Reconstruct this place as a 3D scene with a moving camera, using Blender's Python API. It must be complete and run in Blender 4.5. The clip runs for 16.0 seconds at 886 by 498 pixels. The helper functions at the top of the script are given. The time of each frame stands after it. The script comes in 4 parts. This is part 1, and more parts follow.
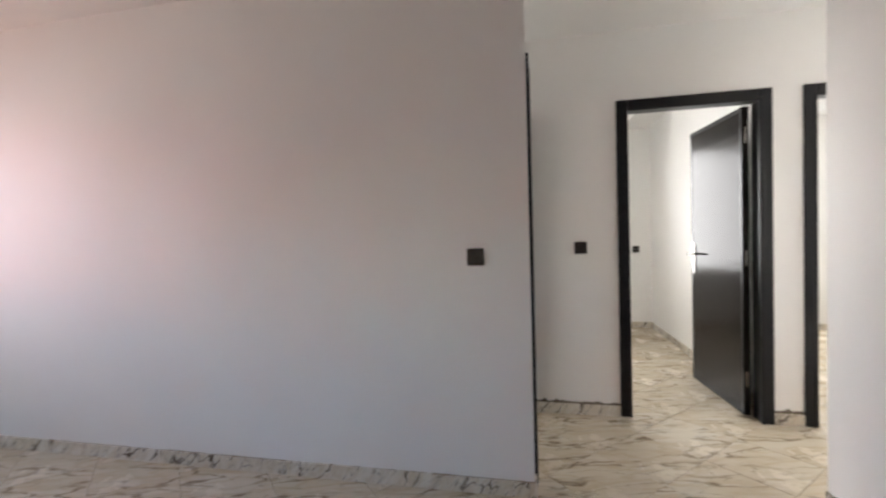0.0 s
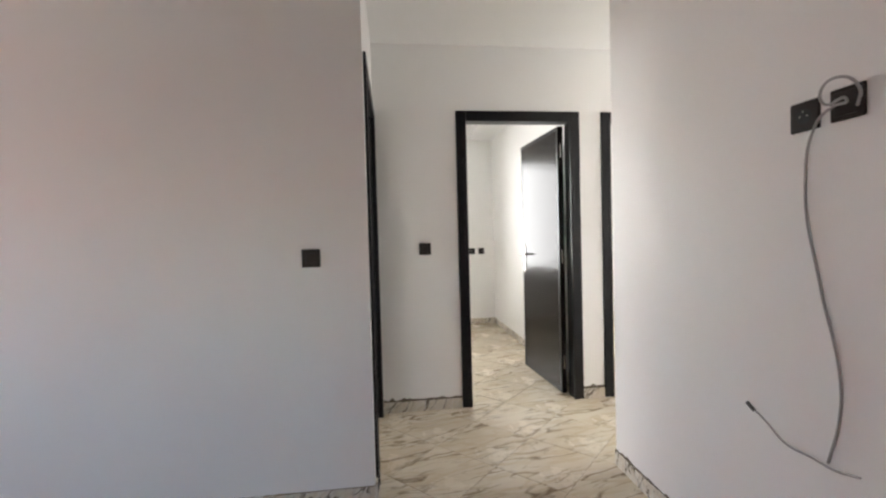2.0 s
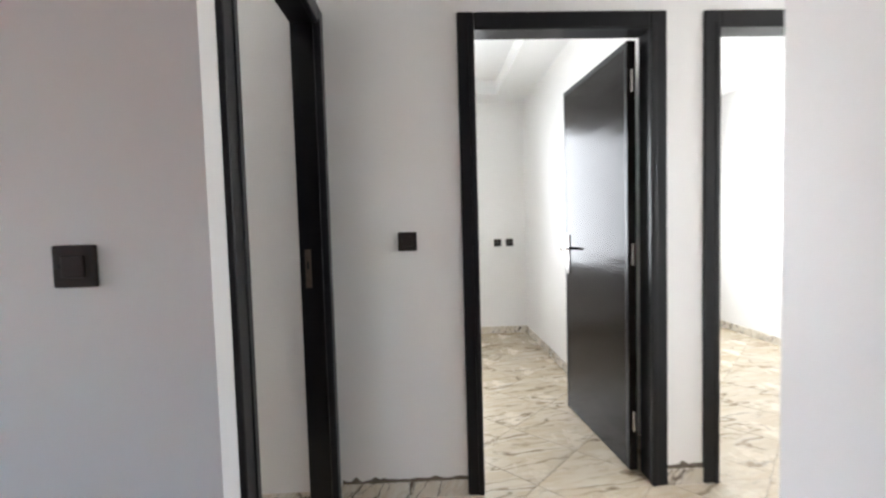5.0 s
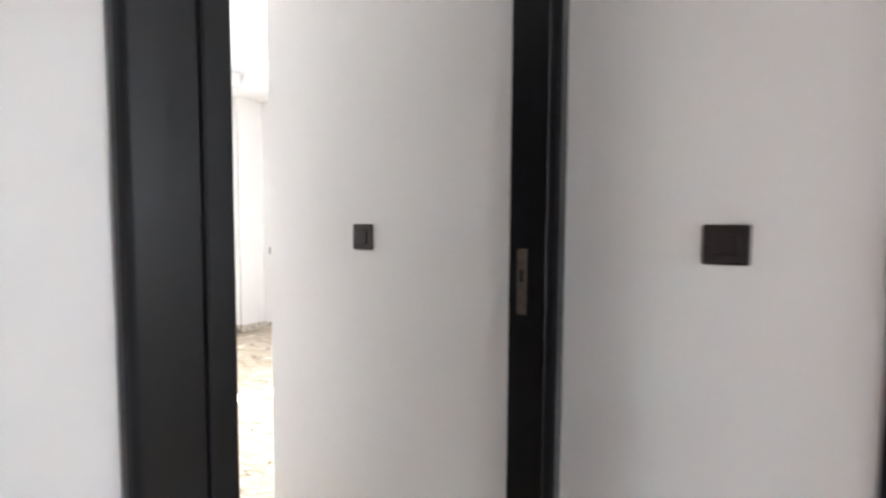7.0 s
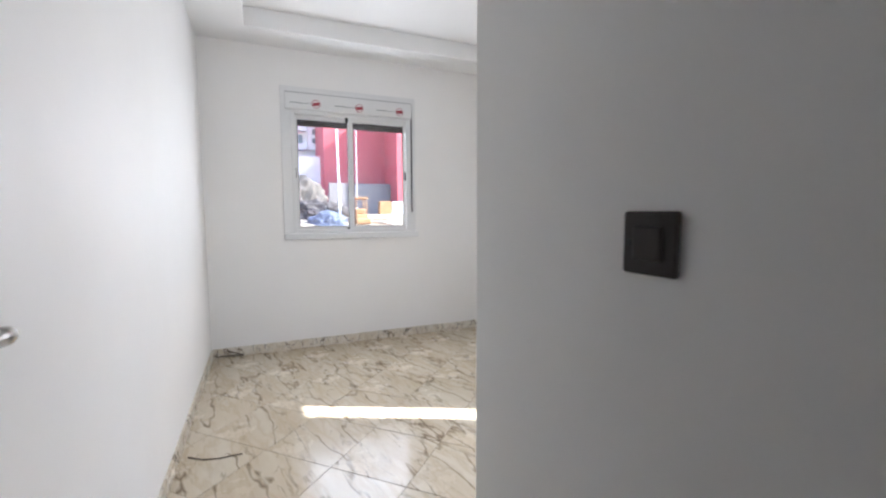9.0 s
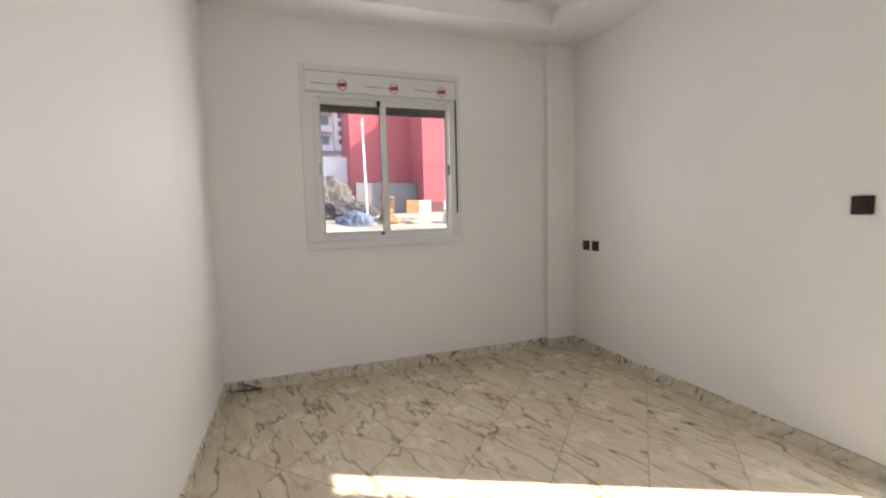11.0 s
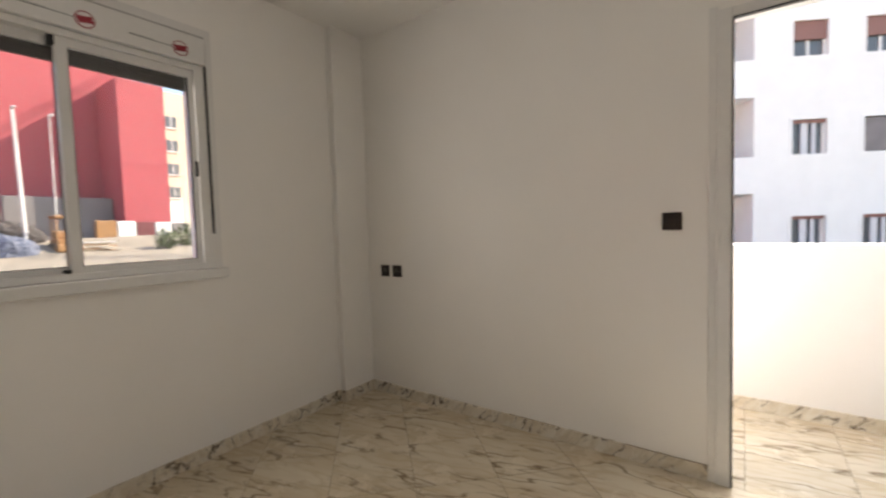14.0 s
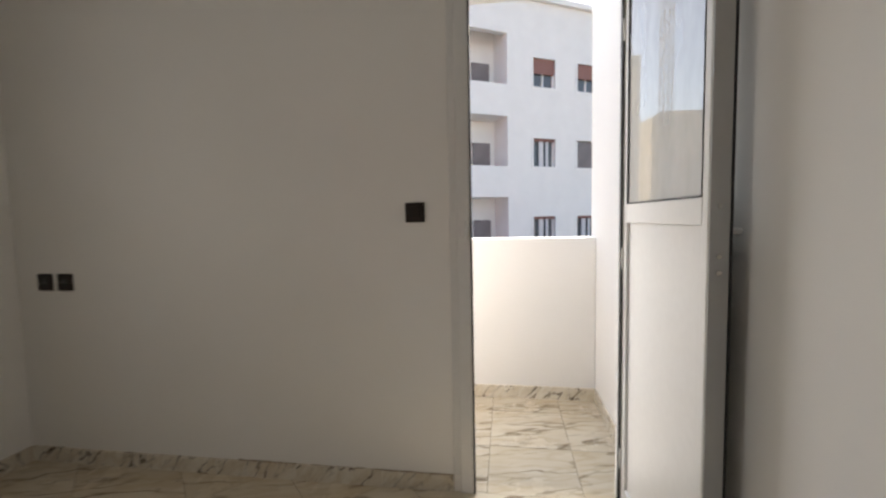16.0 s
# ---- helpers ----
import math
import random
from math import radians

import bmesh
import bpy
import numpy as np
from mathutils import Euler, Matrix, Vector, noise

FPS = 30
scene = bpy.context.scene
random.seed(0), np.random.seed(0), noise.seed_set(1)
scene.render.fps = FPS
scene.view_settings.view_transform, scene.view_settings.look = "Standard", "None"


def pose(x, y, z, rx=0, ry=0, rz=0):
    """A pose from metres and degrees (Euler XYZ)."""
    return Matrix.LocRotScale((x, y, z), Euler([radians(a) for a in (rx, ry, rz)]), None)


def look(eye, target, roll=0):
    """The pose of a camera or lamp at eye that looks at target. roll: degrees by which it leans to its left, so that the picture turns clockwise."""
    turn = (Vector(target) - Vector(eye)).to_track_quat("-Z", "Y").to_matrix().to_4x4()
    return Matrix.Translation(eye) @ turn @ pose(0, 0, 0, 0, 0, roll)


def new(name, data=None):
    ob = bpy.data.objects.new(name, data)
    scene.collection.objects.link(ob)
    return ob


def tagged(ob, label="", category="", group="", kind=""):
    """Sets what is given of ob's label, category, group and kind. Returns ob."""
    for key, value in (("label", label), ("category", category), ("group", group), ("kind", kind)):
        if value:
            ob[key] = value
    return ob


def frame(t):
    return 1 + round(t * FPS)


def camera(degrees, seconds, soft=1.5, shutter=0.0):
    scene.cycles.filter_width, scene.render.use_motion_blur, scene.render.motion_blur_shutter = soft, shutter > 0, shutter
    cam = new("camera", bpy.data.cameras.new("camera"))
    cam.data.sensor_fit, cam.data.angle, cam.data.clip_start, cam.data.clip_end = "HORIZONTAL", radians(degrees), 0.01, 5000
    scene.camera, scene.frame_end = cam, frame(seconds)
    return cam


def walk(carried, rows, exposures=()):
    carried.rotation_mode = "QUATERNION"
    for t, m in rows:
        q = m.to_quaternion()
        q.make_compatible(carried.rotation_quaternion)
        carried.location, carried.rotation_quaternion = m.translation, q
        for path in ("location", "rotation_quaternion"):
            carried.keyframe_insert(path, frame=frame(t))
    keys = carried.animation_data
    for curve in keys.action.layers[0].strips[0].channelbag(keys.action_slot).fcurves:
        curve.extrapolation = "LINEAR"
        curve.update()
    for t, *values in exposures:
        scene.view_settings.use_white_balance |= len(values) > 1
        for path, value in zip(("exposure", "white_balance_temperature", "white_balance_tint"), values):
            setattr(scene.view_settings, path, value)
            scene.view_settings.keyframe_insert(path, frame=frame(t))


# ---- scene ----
cam = camera(93.0, 16.0, soft=2.3, shutter=0.5)
PATH = [
    (0, pose(0.018, 0.405, 1.240, 88.45, 1.64, 11.64)),
    (0.5, pose(0.063, 0.421, 1.236, 88.56, 1.54, 4.90)),
    (1, pose(0.108, 0.413, 1.233, 88.57, 1.49, 0.27)),
    (1.5, pose(0.139, 0.418, 1.230, 88.59, 1.67, -3.74)),
    (2, pose(0.131, 0.443, 1.220, 88.46, 1.53, -6.84)),
    (2.5, pose(0.156, 0.546, 1.210, 88.08, 1.56, -8.82)),
    (3, pose(0.227, 0.702, 1.201, 87.92, 1.63, -8.70)),
    (5.5, pose(0.453, 1.783, 1.195, 87.09, 1.29, 3.63)),
    (6, pose(0.446, 1.995, 1.194, 87.07, 0.74, 12.32)),
    (6.5, pose(0.402, 2.203, 1.194, 87.03, 0.18, 23.02)),
    (7, pose(0.333, 2.363, 1.177, 87.00, -0.32, 32.70)),
    (7.5, pose(0.213, 2.545, 1.169, 86.44, -0.44, 43.13)),
    (8, pose(0.097, 2.675, 1.181, 85.90, -0.36, 52.05)),
    (8.3, pose(0.008, 2.749, 1.181, 85.61, -0.23, 56.65)),
    (8.5, pose(-0.076, 2.812, 1.178, 85.43, -0.08, 60.80)),
    (8.7, pose(-0.144, 2.859, 1.177, 85.40, -0.11, 63.63)),
    (9, pose(-0.217, 2.897, 1.183, 85.21, 0.26, 66.72)),
    (11.3, pose(-1.042, 2.997, 1.210, 84.97, 1.47, 70.21)),
    (11.5, pose(-1.116, 3.018, 1.202, 85.25, 1.40, 69.13)),
    (12, pose(-1.282, 3.066, 1.184, 86.28, 1.69, 65.59)),
    (12.5, pose(-1.443, 3.084, 1.188, 86.63, 1.75, 59.26)),
    (13, pose(-1.610, 3.065, 1.186, 86.85, 1.86, 51.52)),
    (13.5, pose(-1.669, 3.124, 1.195, 86.96, 1.67, 44.44)),
    (14, pose(-1.765, 3.113, 1.201, 86.95, 1.76, 35.59)),
    (14.5, pose(-1.767, 3.163, 1.211, 86.50, 1.71, 28.20)),
    (15, pose(-1.748, 3.259, 1.190, 86.55, 1.48, 20.23)),
    (15.2, pose(-1.733, 3.306, 1.192, 86.28, 1.42, 17.57)),
    (15.5, pose(-1.707, 3.405, 1.188, 85.97, 1.44, 13.37)),
    (16, pose(-1.669, 3.609, 1.163, 85.94, 1.13, 8.41)),
]
EXPOSURES = [
    (0.0, 4.62, 6850, 13), (3.2, 4.87, 6700, 11), (5.5, 4.9, 6300, 12), (6.5, 5.25, 6350, 14), (7.0, 5.15, 6250, 14), (7.5, 4.8, 6100, 14), (8.0, 4.4, 5950, 13), (9.0, 3.72, 6050, 13),
    (11.3, 3.12, 7100, 14), (12.5, 3.1, 7300, 14), (13.0, 3.0, 7350, 14), (14.5, 2.38, 7950, 15), (15.2, 2.22, 7600, 13), (16.0, 1.96, 7450, 13),
]
walk(cam, PATH, EXPOSURES)

# ---- sky and sun ----
SUN_AZ, SUN_EL = 25.6, 38.0  # degrees from +y towards +x, and above the horizon
world = bpy.data.worlds.new("sky")
scene.world = world
world.use_nodes = True
wn = world.node_tree
sky = wn.nodes.new("ShaderNodeTexSky")
sky.sky_type, sky.sun_disc = "NISHITA", False
sky.sun_elevation, sky.sun_rotation = radians(SUN_EL), radians(SUN_AZ)
wn.nodes["Background"].inputs["Strength"].default_value = 0.10
wn.links.new(sky.outputs["Color"], wn.nodes["Background"].inputs["Color"])
sun = new("sun", bpy.data.lights.new("sun", "SUN"))
sun.data.energy, sun.data.angle, sun.data.color = 2.3, radians(0.5), (1.0, 0.95, 0.87)
az, el = radians(SUN_AZ), radians(SUN_EL)
toward = Vector((math.sin(az) * math.cos(el), math.cos(az) * math.cos(el), math.sin(el)))
sun.matrix_world = look(toward * 50, (0, 0, 0))


def window_light(name, place, target, w, h, power, colour, spread=180):
    lamp = new(name, bpy.data.lights.new(name, "AREA"))
    lamp.data.shape, lamp.data.size, lamp.data.size_y = "RECTANGLE", w, h
    lamp.data.energy, lamp.data.color, lamp.data.spread = power, colour, radians(spread)
    lamp.matrix_world = look(place, target)
    return lamp


# area lamps added for daylight in unseen windows of the rooms off the corridor
window_light("fill_lamp_room_two", (0.0, 6.30, 1.5), (0.0, 3.0, 1.5), 1.9, 1.5, 1.9, (0.93, 0.97, 1.0), 110)
window_light("fill_lamp_room_three", (2.7, 6.24, 1.5), (2.7, 3.0, 1.2), 1.0, 1.1, 2.0, (0.93, 0.97, 1.0))
# lamp added at the corridor's unseen end to brighten its walls
window_light("fill_lamp_corridor", (3.77, 2.95, 1.5), (0.0, 2.95, 1.5), 0.6, 1.1, 0.85, (0.97, 0.98, 1.0))
# the living room's west window: added lamps, tinted blue for sky from above, pink for light thrown back by the red
# building and the ground from below
window_light("fill_lamp_living_blue", (-4.06, 1.20, 1.85), (-2.5, 2.5, 0.4), 0.6, 0.4, 0.31, (0.52, 0.70, 1.0), 130)
window_light("fill_lamp_living_pink", (-4.06, 1.20, 1.30), (-2.5, 2.5, 2.2), 0.6, 0.4, 0.31, (1.0, 0.62, 0.50), 130)
# lamp added at the unseen south wall as general fill for the living room
window_light("fill_lamp_living", (-1.2, -2.97, 1.4), (-1.2, 2.0, 1.2), 0.8, 1.1, 0.1, (0.97, 0.97, 1.0))
# area lamps added in the bedroom's window and balcony door to strengthen the daylight
window_light("window_light_bedroom", (-4.085, 3.69, 1.52), (0.0, 3.69, 1.52), 0.95, 0.88, 1.4, (0.95, 0.97, 1.0), 165)
window_light("door_light_balcony", (-1.52, 5.40, 1.04), (-1.52, 0.0, 1.04), 0.56, 1.96, 0.95, (0.95, 0.97, 1.0))
# lamp added above the balcony to brighten and cool it, tinted like open sky
window_light("fill_lamp_balcony", (-1.9, 8.2, 5.5), (-1.6, 5.9, 0.8), 3.5, 3.0, 42, (0.70, 0.84, 1.0))


# ---- materials ----
def material(name):
    m = bpy.data.materials.new(name)
    m.use_nodes = True
    return m, m.node_tree, m.node_tree.nodes["Principled BSDF"]


def node(tree, kind, **values):
    n = tree.nodes.new(kind)
    for key, value in values.items():
        if key in n.inputs:
            n.inputs[key].default_value = value
    return n


def coords(tree, scale=(1, 1, 1), turn=(0, 0, 0), spread=0.0):
    """Object coordinates in metres, scaled and turned; spread shifts each object by its own random step."""
    tc = tree.nodes.new("ShaderNodeTexCoord")
    out = tc.outputs["Object"]
    if spread:
        info = tree.nodes.new("ShaderNodeObjectInfo")
        mul = tree.nodes.new("ShaderNodeVectorMath")
        mul.operation = "SCALE"
        mul.inputs[0].default_value = (1.0, 0.63, 0.31)
        scaled = tree.nodes.new("ShaderNodeMath")
        scaled.operation = "MULTIPLY"
        scaled.inputs[1].default_value = spread
        tree.links.new(info.outputs["Random"], scaled.inputs[0])
        tree.links.new(scaled.outputs[0], mul.inputs["Scale"])
        add = tree.nodes.new("ShaderNodeVectorMath")
        tree.links.new(out, add.inputs[0])
        tree.links.new(mul.outputs[0], add.inputs[1])
        out = add.outputs[0]
    if any(turn):
        tm = tree.nodes.new("ShaderNodeMapping")
        tm.inputs["Rotation"].default_value = [radians(a) for a in turn]
        tree.links.new(out, tm.inputs["Vector"])
        out = tm.outputs["Vector"]
    mp = tree.nodes.new("ShaderNodeMapping")
    mp.inputs["Scale"].default_value = scale
    tree.links.new(out, mp.inputs["Vector"])
    return mp.outputs["Vector"]


def noise_tex(tree, vec, scale, detail=3.0, rough=0.5, distort=0.0):
    n = node(tree, "ShaderNodeTexNoise", Scale=scale, Detail=detail, Roughness=rough, Distortion=distort)
    tree.links.new(vec, n.inputs["Vector"])
    return n.outputs["Fac"]


def ramp(tree, value, low, high, a, b):
    r = tree.nodes.new("ShaderNodeMapRange")
    for key, v in zip(("From Min", "From Max", "To Min", "To Max"), (low, high, a, b)):
        r.inputs[key].default_value = v
    tree.links.new(value, r.inputs["Value"])
    return r.outputs["Result"]


def mix(tree, fac, a, b):
    m = tree.nodes.new("ShaderNodeMix")
    m.data_type = "RGBA"
    for value, socket in ((fac, m.inputs[0]), (a, m.inputs[6]), (b, m.inputs[7])):
        if isinstance(value, (int, float)):
            socket.default_value = value
        elif isinstance(value, tuple):
            socket.default_value = (*value, 1.0)
        else:
            tree.links.new(value, socket)
    return m.outputs[2]


def maths(tree, op, a, b=None):
    m = tree.nodes.new("ShaderNodeMath")
    m.operation = op
    for value, socket in ((a, m.inputs[0]), (b, m.inputs[1])):
        if value is None:
            continue
        if isinstance(value, (int, float)):
            socket.default_value = value
        else:
            tree.links.new(value, socket)
    return m.outputs[0]


def bump(tree, bsdf, height, strength, distance=0.01):
    b = node(tree, "ShaderNodeBump", Strength=strength, Distance=distance)
    tree.links.new(height, b.inputs["Height"])
    tree.links.new(b.outputs["Normal"], bsdf.inputs["Normal"])


def plain(name, colour, rough=0.5, metal=0.0, spread=0.12, grain=40.0, relief=0.05, coat=0.0):
    """A surface of one paint with fine grain, blotches and slight relief."""
    m, t, b = material(name)
    v = coords(t)
    big = noise_tex(t, v, 1.7, 4)
    fine = noise_tex(t, v, grain, 3)
    f = maths(t, "ADD", maths(t, "MULTIPLY", big, 0.6), maths(t, "MULTIPLY", fine, 0.4))
    dark = tuple(c * (1 - spread) for c in colour)
    light = tuple(min(1, c * (1 + spread * 0.5)) for c in colour)
    t.links.new(mix(t, ramp(t, f, 0.3, 0.7, 0, 1), dark, light), b.inputs["Base Color"])
    t.links.new(ramp(t, big, 0.3, 0.7, max(0.03, rough - 0.06), min(1, rough + 0.06)), b.inputs["Roughness"])
    b.inputs["Metallic"].default_value = metal
    b.inputs["Coat Weight"].default_value = coat
    if relief:
        bump(t, b, fine, relief, 0.004)
    return m


def wall_paint(name, colour):
    m, t, b = material(name)
    v = coords(t)
    big = noise_tex(t, v, 0.9, 5, 0.6)
    roller = noise_tex(t, v, 130, 2)
    trowel = noise_tex(t, coords(t, (1, 1, 0.35)), 3.0, 4, 0.55, 0.4)
    c = mix(t, ramp(t, big, 0.3, 0.72, 0, 1), tuple(k * 0.955 for k in colour), colour)
    t.links.new(c, b.inputs["Base Color"])
    t.links.new(ramp(t, trowel, 0.35, 0.7, 0.5, 0.72), b.inputs["Roughness"])
    h = maths(t, "ADD", maths(t, "MULTIPLY", roller, 0.15), trowel)
    bump(t, b, h, 0.12, 0.006)
    return m


def marble(name, spread, base, vein, scale=1.0, turn=(0, 0, -12), rough=0.16, amount=0.7):
    """Glazed cream tile with broken brown veins, drawn anew on every piece."""
    m, t, b = material(name)
    v = coords(t, (1.0 * scale, 3.6 * scale, 3.6 * scale), turn, spread)
    cloud = noise_tex(t, v, 1.6, 4, 0.6)
    n1 = noise_tex(t, v, 1.7, 3.5, 0.45, 0.1)
    line1 = ramp(t, maths(t, "ABSOLUTE", maths(t, "SUBTRACT", n1, 0.5)), 0.003, 0.024, 1, 0)
    keep1 = ramp(t, noise_tex(t, v, 2.1, 2), 0.40, 0.55, 0.08, 1)
    n2 = noise_tex(t, v, 3.6, 3.5, 0.5, 0.2)
    line2 = ramp(t, maths(t, "ABSOLUTE", maths(t, "SUBTRACT", n2, 0.5)), 0.002, 0.03, 1, 0)
    keep2 = ramp(t, noise_tex(t, v, 3.3, 2), 0.5, 0.64, 0, 1)
    veins = maths(t, "MINIMUM", maths(t, "ADD", maths(t, "MULTIPLY", line1, keep1),
                                      maths(t, "MULTIPLY", maths(t, "MULTIPLY", line2, keep2), 0.6)), 1.0)
    warm = tuple(k * f for k, f in zip(base, (0.88, 0.83, 0.76)))
    ground = mix(t, ramp(t, cloud, 0.38, 0.66, 0, 1), base, warm)
    dust_veil = noise_tex(t, coords(t), 2.2, 5, 0.65)
    smear = ramp(t, maths(t, "ABSOLUTE", maths(t, "SUBTRACT", noise_tex(t, v, 2.6, 3, 0.5, 0.2), 0.5)), 0.0, 0.07, 0.42, 0)
    ground = mix(t, smear, ground, tuple(k * f for k, f in zip(base, (0.72, 0.62, 0.48))))
    c = mix(t, maths(t, "MULTIPLY", veins, amount), ground, vein)
    c = mix(t, ramp(t, dust_veil, 0.55, 0.8, 0, 0.3), c, (0.5, 0.43, 0.33))
    t.links.new(c, b.inputs["Base Color"])
    t.links.new(ramp(t, dust_veil, 0.4, 0.75, rough, rough + 0.2), b.inputs["Roughness"])
    b.inputs["Specular IOR Level"].default_value = 0.3
    bump(t, b, noise_tex(t, coords(t), 7.0, 3), 0.03, 0.004)
    return m


def glass_pane(name, tint, ior=1.5, gloss_rough=0.0, film=0.0):
    m, t, b = material(name)
    t.nodes.remove(b)
    out = t.nodes["Material Output"]
    clear = node(t, "ShaderNodeBsdfTransparent", Color=(*tint, 1))
    shine = node(t, "ShaderNodeBsdfGlossy", Roughness=gloss_rough)
    fres = node(t, "ShaderNodeFresnel", IOR=ior)
    ms = t.nodes.new("ShaderNodeMixShader")
    t.links.new(fres.outputs[0], ms.inputs[0])
    t.links.new(clear.outputs[0], ms.inputs[1])
    t.links.new(shine.outputs[0], ms.inputs[2])
    if film:
        # white veil for dust film that also imitates haze over view and reflections
        dust_veil = node(t, "ShaderNodeBsdfDiffuse", Color=(0.78, 0.79, 0.78, 1))
        md = t.nodes.new("ShaderNodeMixShader")
        t.links.new(ramp(t, noise_tex(t, coords(t, (1, 1, 0.4)), 5.0, 4, 0.6), 0.3, 0.7, film * 0.7, film * 1.3), md.inputs[0])
        t.links.new(ms.outputs[0], md.inputs[1])
        t.links.new(dust_veil.outputs[0], md.inputs[2])
        ms = md
    t.links.new(ms.outputs[0], out.inputs["Surface"])
    return m


def lacquer(name, colour, rough=0.3, shine=0.13, wave=0.0):
    """Smooth dark lacquer over a fine upright wood grain, slightly rippled across the height where wave is set."""
    m, t, b = material(name)
    grain = noise_tex(t, coords(t, (1, 1, 0.06)), 60, 3, 0.5, 0.3)
    t.links.new(mix(t, ramp(t, grain, 0.35, 0.7, 0, 1), tuple(k * 0.93 for k in colour), tuple(k * 1.06 for k in colour)), b.inputs["Base Color"])
    b.inputs["Roughness"].default_value = rough
    b.inputs["Specular IOR Level"].default_value = shine
    if wave:
        bump(t, b, noise_tex(t, coords(t, (1.2, 1.2, 6.0)), 2.2, 2.5, 0.45, 0.5), wave, 0.02)
    return m


PAINT = wall_paint("white_wall_paint", (0.86, 0.848, 0.825))
CEIL = wall_paint("ceiling_paint", (0.86, 0.855, 0.84))
OUTER = wall_paint("white_outer_render", (0.82, 0.81, 0.80))
TILE = marble("veined_floor_tile", 40.0, (0.66, 0.59, 0.47), (0.17, 0.115, 0.065), 1.15, amount=0.8)
SKIRT = marble("veined_skirting_tile", 60.0, (0.71, 0.67, 0.59), (0.10, 0.07, 0.05), 1.9, (38, 38, 40), 0.2, 0.95)
GROUT = plain("cement_screed", (0.50, 0.44, 0.35), 0.9, spread=0.2)
GROUT_LINE = plain("brown_grout", (0.30, 0.24, 0.17), 0.95, spread=0.3)
MORTAR = plain("dirty_mortar", (0.16, 0.13, 0.095), 0.95, spread=0.4, relief=0.3)
WENGE = lacquer("dark_brown_lacquer", (0.016, 0.013, 0.012), 0.18, 0.15, 0.09)
WENGE_TRIM = lacquer("black_brown_trim_lacquer", (0.0075, 0.0070, 0.0085), 0.3, 0.3)
ALU = plain("white_powder_coated_aluminium", (0.74, 0.74, 0.73), 0.35, spread=0.05, relief=0.01)
ALU_GREY = plain("grey_aluminium", (0.42, 0.42, 0.42), 0.38, 0.5, spread=0.06, relief=0.01)
CHROME = plain("brushed_nickel", (0.55, 0.53, 0.50), 0.24, 1.0, spread=0.08, relief=0.02)
RUBBER = plain("black_rubber_seal", (0.012, 0.012, 0.013), 0.6, spread=0.2)
STRIKE = plain("worn_steel_plate", (0.15, 0.115, 0.09), 0.5, 0.35, spread=0.5, grain=60, relief=0.1)
PLATE = plain("dark_brown_plastic", (0.024, 0.016, 0.013), 0.45, spread=0.12, relief=0.02)
PLATE.node_tree.nodes["Principled BSDF"].inputs["Specular IOR Level"].default_value = 0.3
PLATE_DEEP = plain("black_plastic", (0.006, 0.006, 0.006), 0.5)
CABLE = plain("grey_cable_sheath", (0.30, 0.29, 0.28), 0.5)
COPPER = plain("dark_cable_end", (0.05, 0.045, 0.04), 0.5)
STRAP = plain("dark_grey_strap", (0.05, 0.05, 0.05), 0.8)
SHUTTER = plain("dark_brown_shutter", (0.032, 0.02, 0.018), 0.5)
GLASS = glass_pane("clear_window_glass", (0.86, 0.88, 0.885), film=0.018)
DOOR_GLASS = glass_pane("grey_door_glass", (0.45, 0.48, 0.50), 3.3, 0.0, 0.22)
STICKER = plain("white_sticker", (0.78, 0.74, 0.74), 0.5, spread=0.04, relief=0)
STICKER_RED = plain("dark_red_print", (0.32, 0.02, 0.035), 0.5, relief=0)
STICKER_PINK = plain("pink_print", (0.62, 0.30, 0.32), 0.5, relief=0)
STICKER_LINE = plain("grey_print", (0.25, 0.27, 0.27), 0.5, relief=0)
RED_RENDER = plain("red_wall_render", (0.42, 0.085, 0.10), 0.85, spread=0.14, grain=3.0, relief=0)
WHITE_FAR = plain("far_white_render", (0.78, 0.77, 0.75), 0.85, spread=0.05, grain=2.0, relief=0)
CREAM_FAR = plain("far_cream_render", (0.60, 0.53, 0.42), 0.85, spread=0.1, grain=2.0, relief=0)
WHITE_SITE = plain("site_white_render", (0.68, 0.67, 0.66), 0.85, spread=0.1, grain=2.0, relief=0)
FAR_GLASS = plain("far_window_glass", (0.10, 0.115, 0.13), 0.12, spread=0.2, relief=0)
FAR_SHUTTER = plain("brown_roller_shutter", (0.25, 0.12, 0.10), 0.7, relief=0)
CURTAIN = plain("pale_curtain", (0.60, 0.60, 0.62), 0.9, relief=0)
DIRT = plain("pale_building_ground", (0.29, 0.25, 0.20), 0.95, spread=0.4, grain=0.8, relief=0)
RUBBLE = plain("grey_rubble", (0.115, 0.10, 0.09), 0.95, spread=0.5, grain=1.6, relief=0)
DARK_RUBBLE = plain("dark_rubble", (0.07, 0.06, 0.06), 0.95, spread=0.5, grain=1.6, relief=0)
DARK_RED = plain("dark_red_barrier_paint", (0.16, 0.045, 0.05), 0.8, spread=0.2, grain=2.0, relief=0)
BLOCKWALL = plain("grey_block_wall", (0.21, 0.19, 0.19), 0.9, spread=0.25, grain=1.5, relief=0)
ORANGE = plain("orange_sand_and_brick", (0.36, 0.19, 0.085), 0.9, spread=0.4, grain=2.0, relief=0)
TAN_FAR = plain("tan_render", (0.70, 0.62, 0.46), 0.85, spread=0.1, grain=2.0, relief=0)
TARP = plain("blue_grey_tarpaulin", (0.10, 0.12, 0.18), 0.5, spread=0.3, grain=2.0, relief=0)
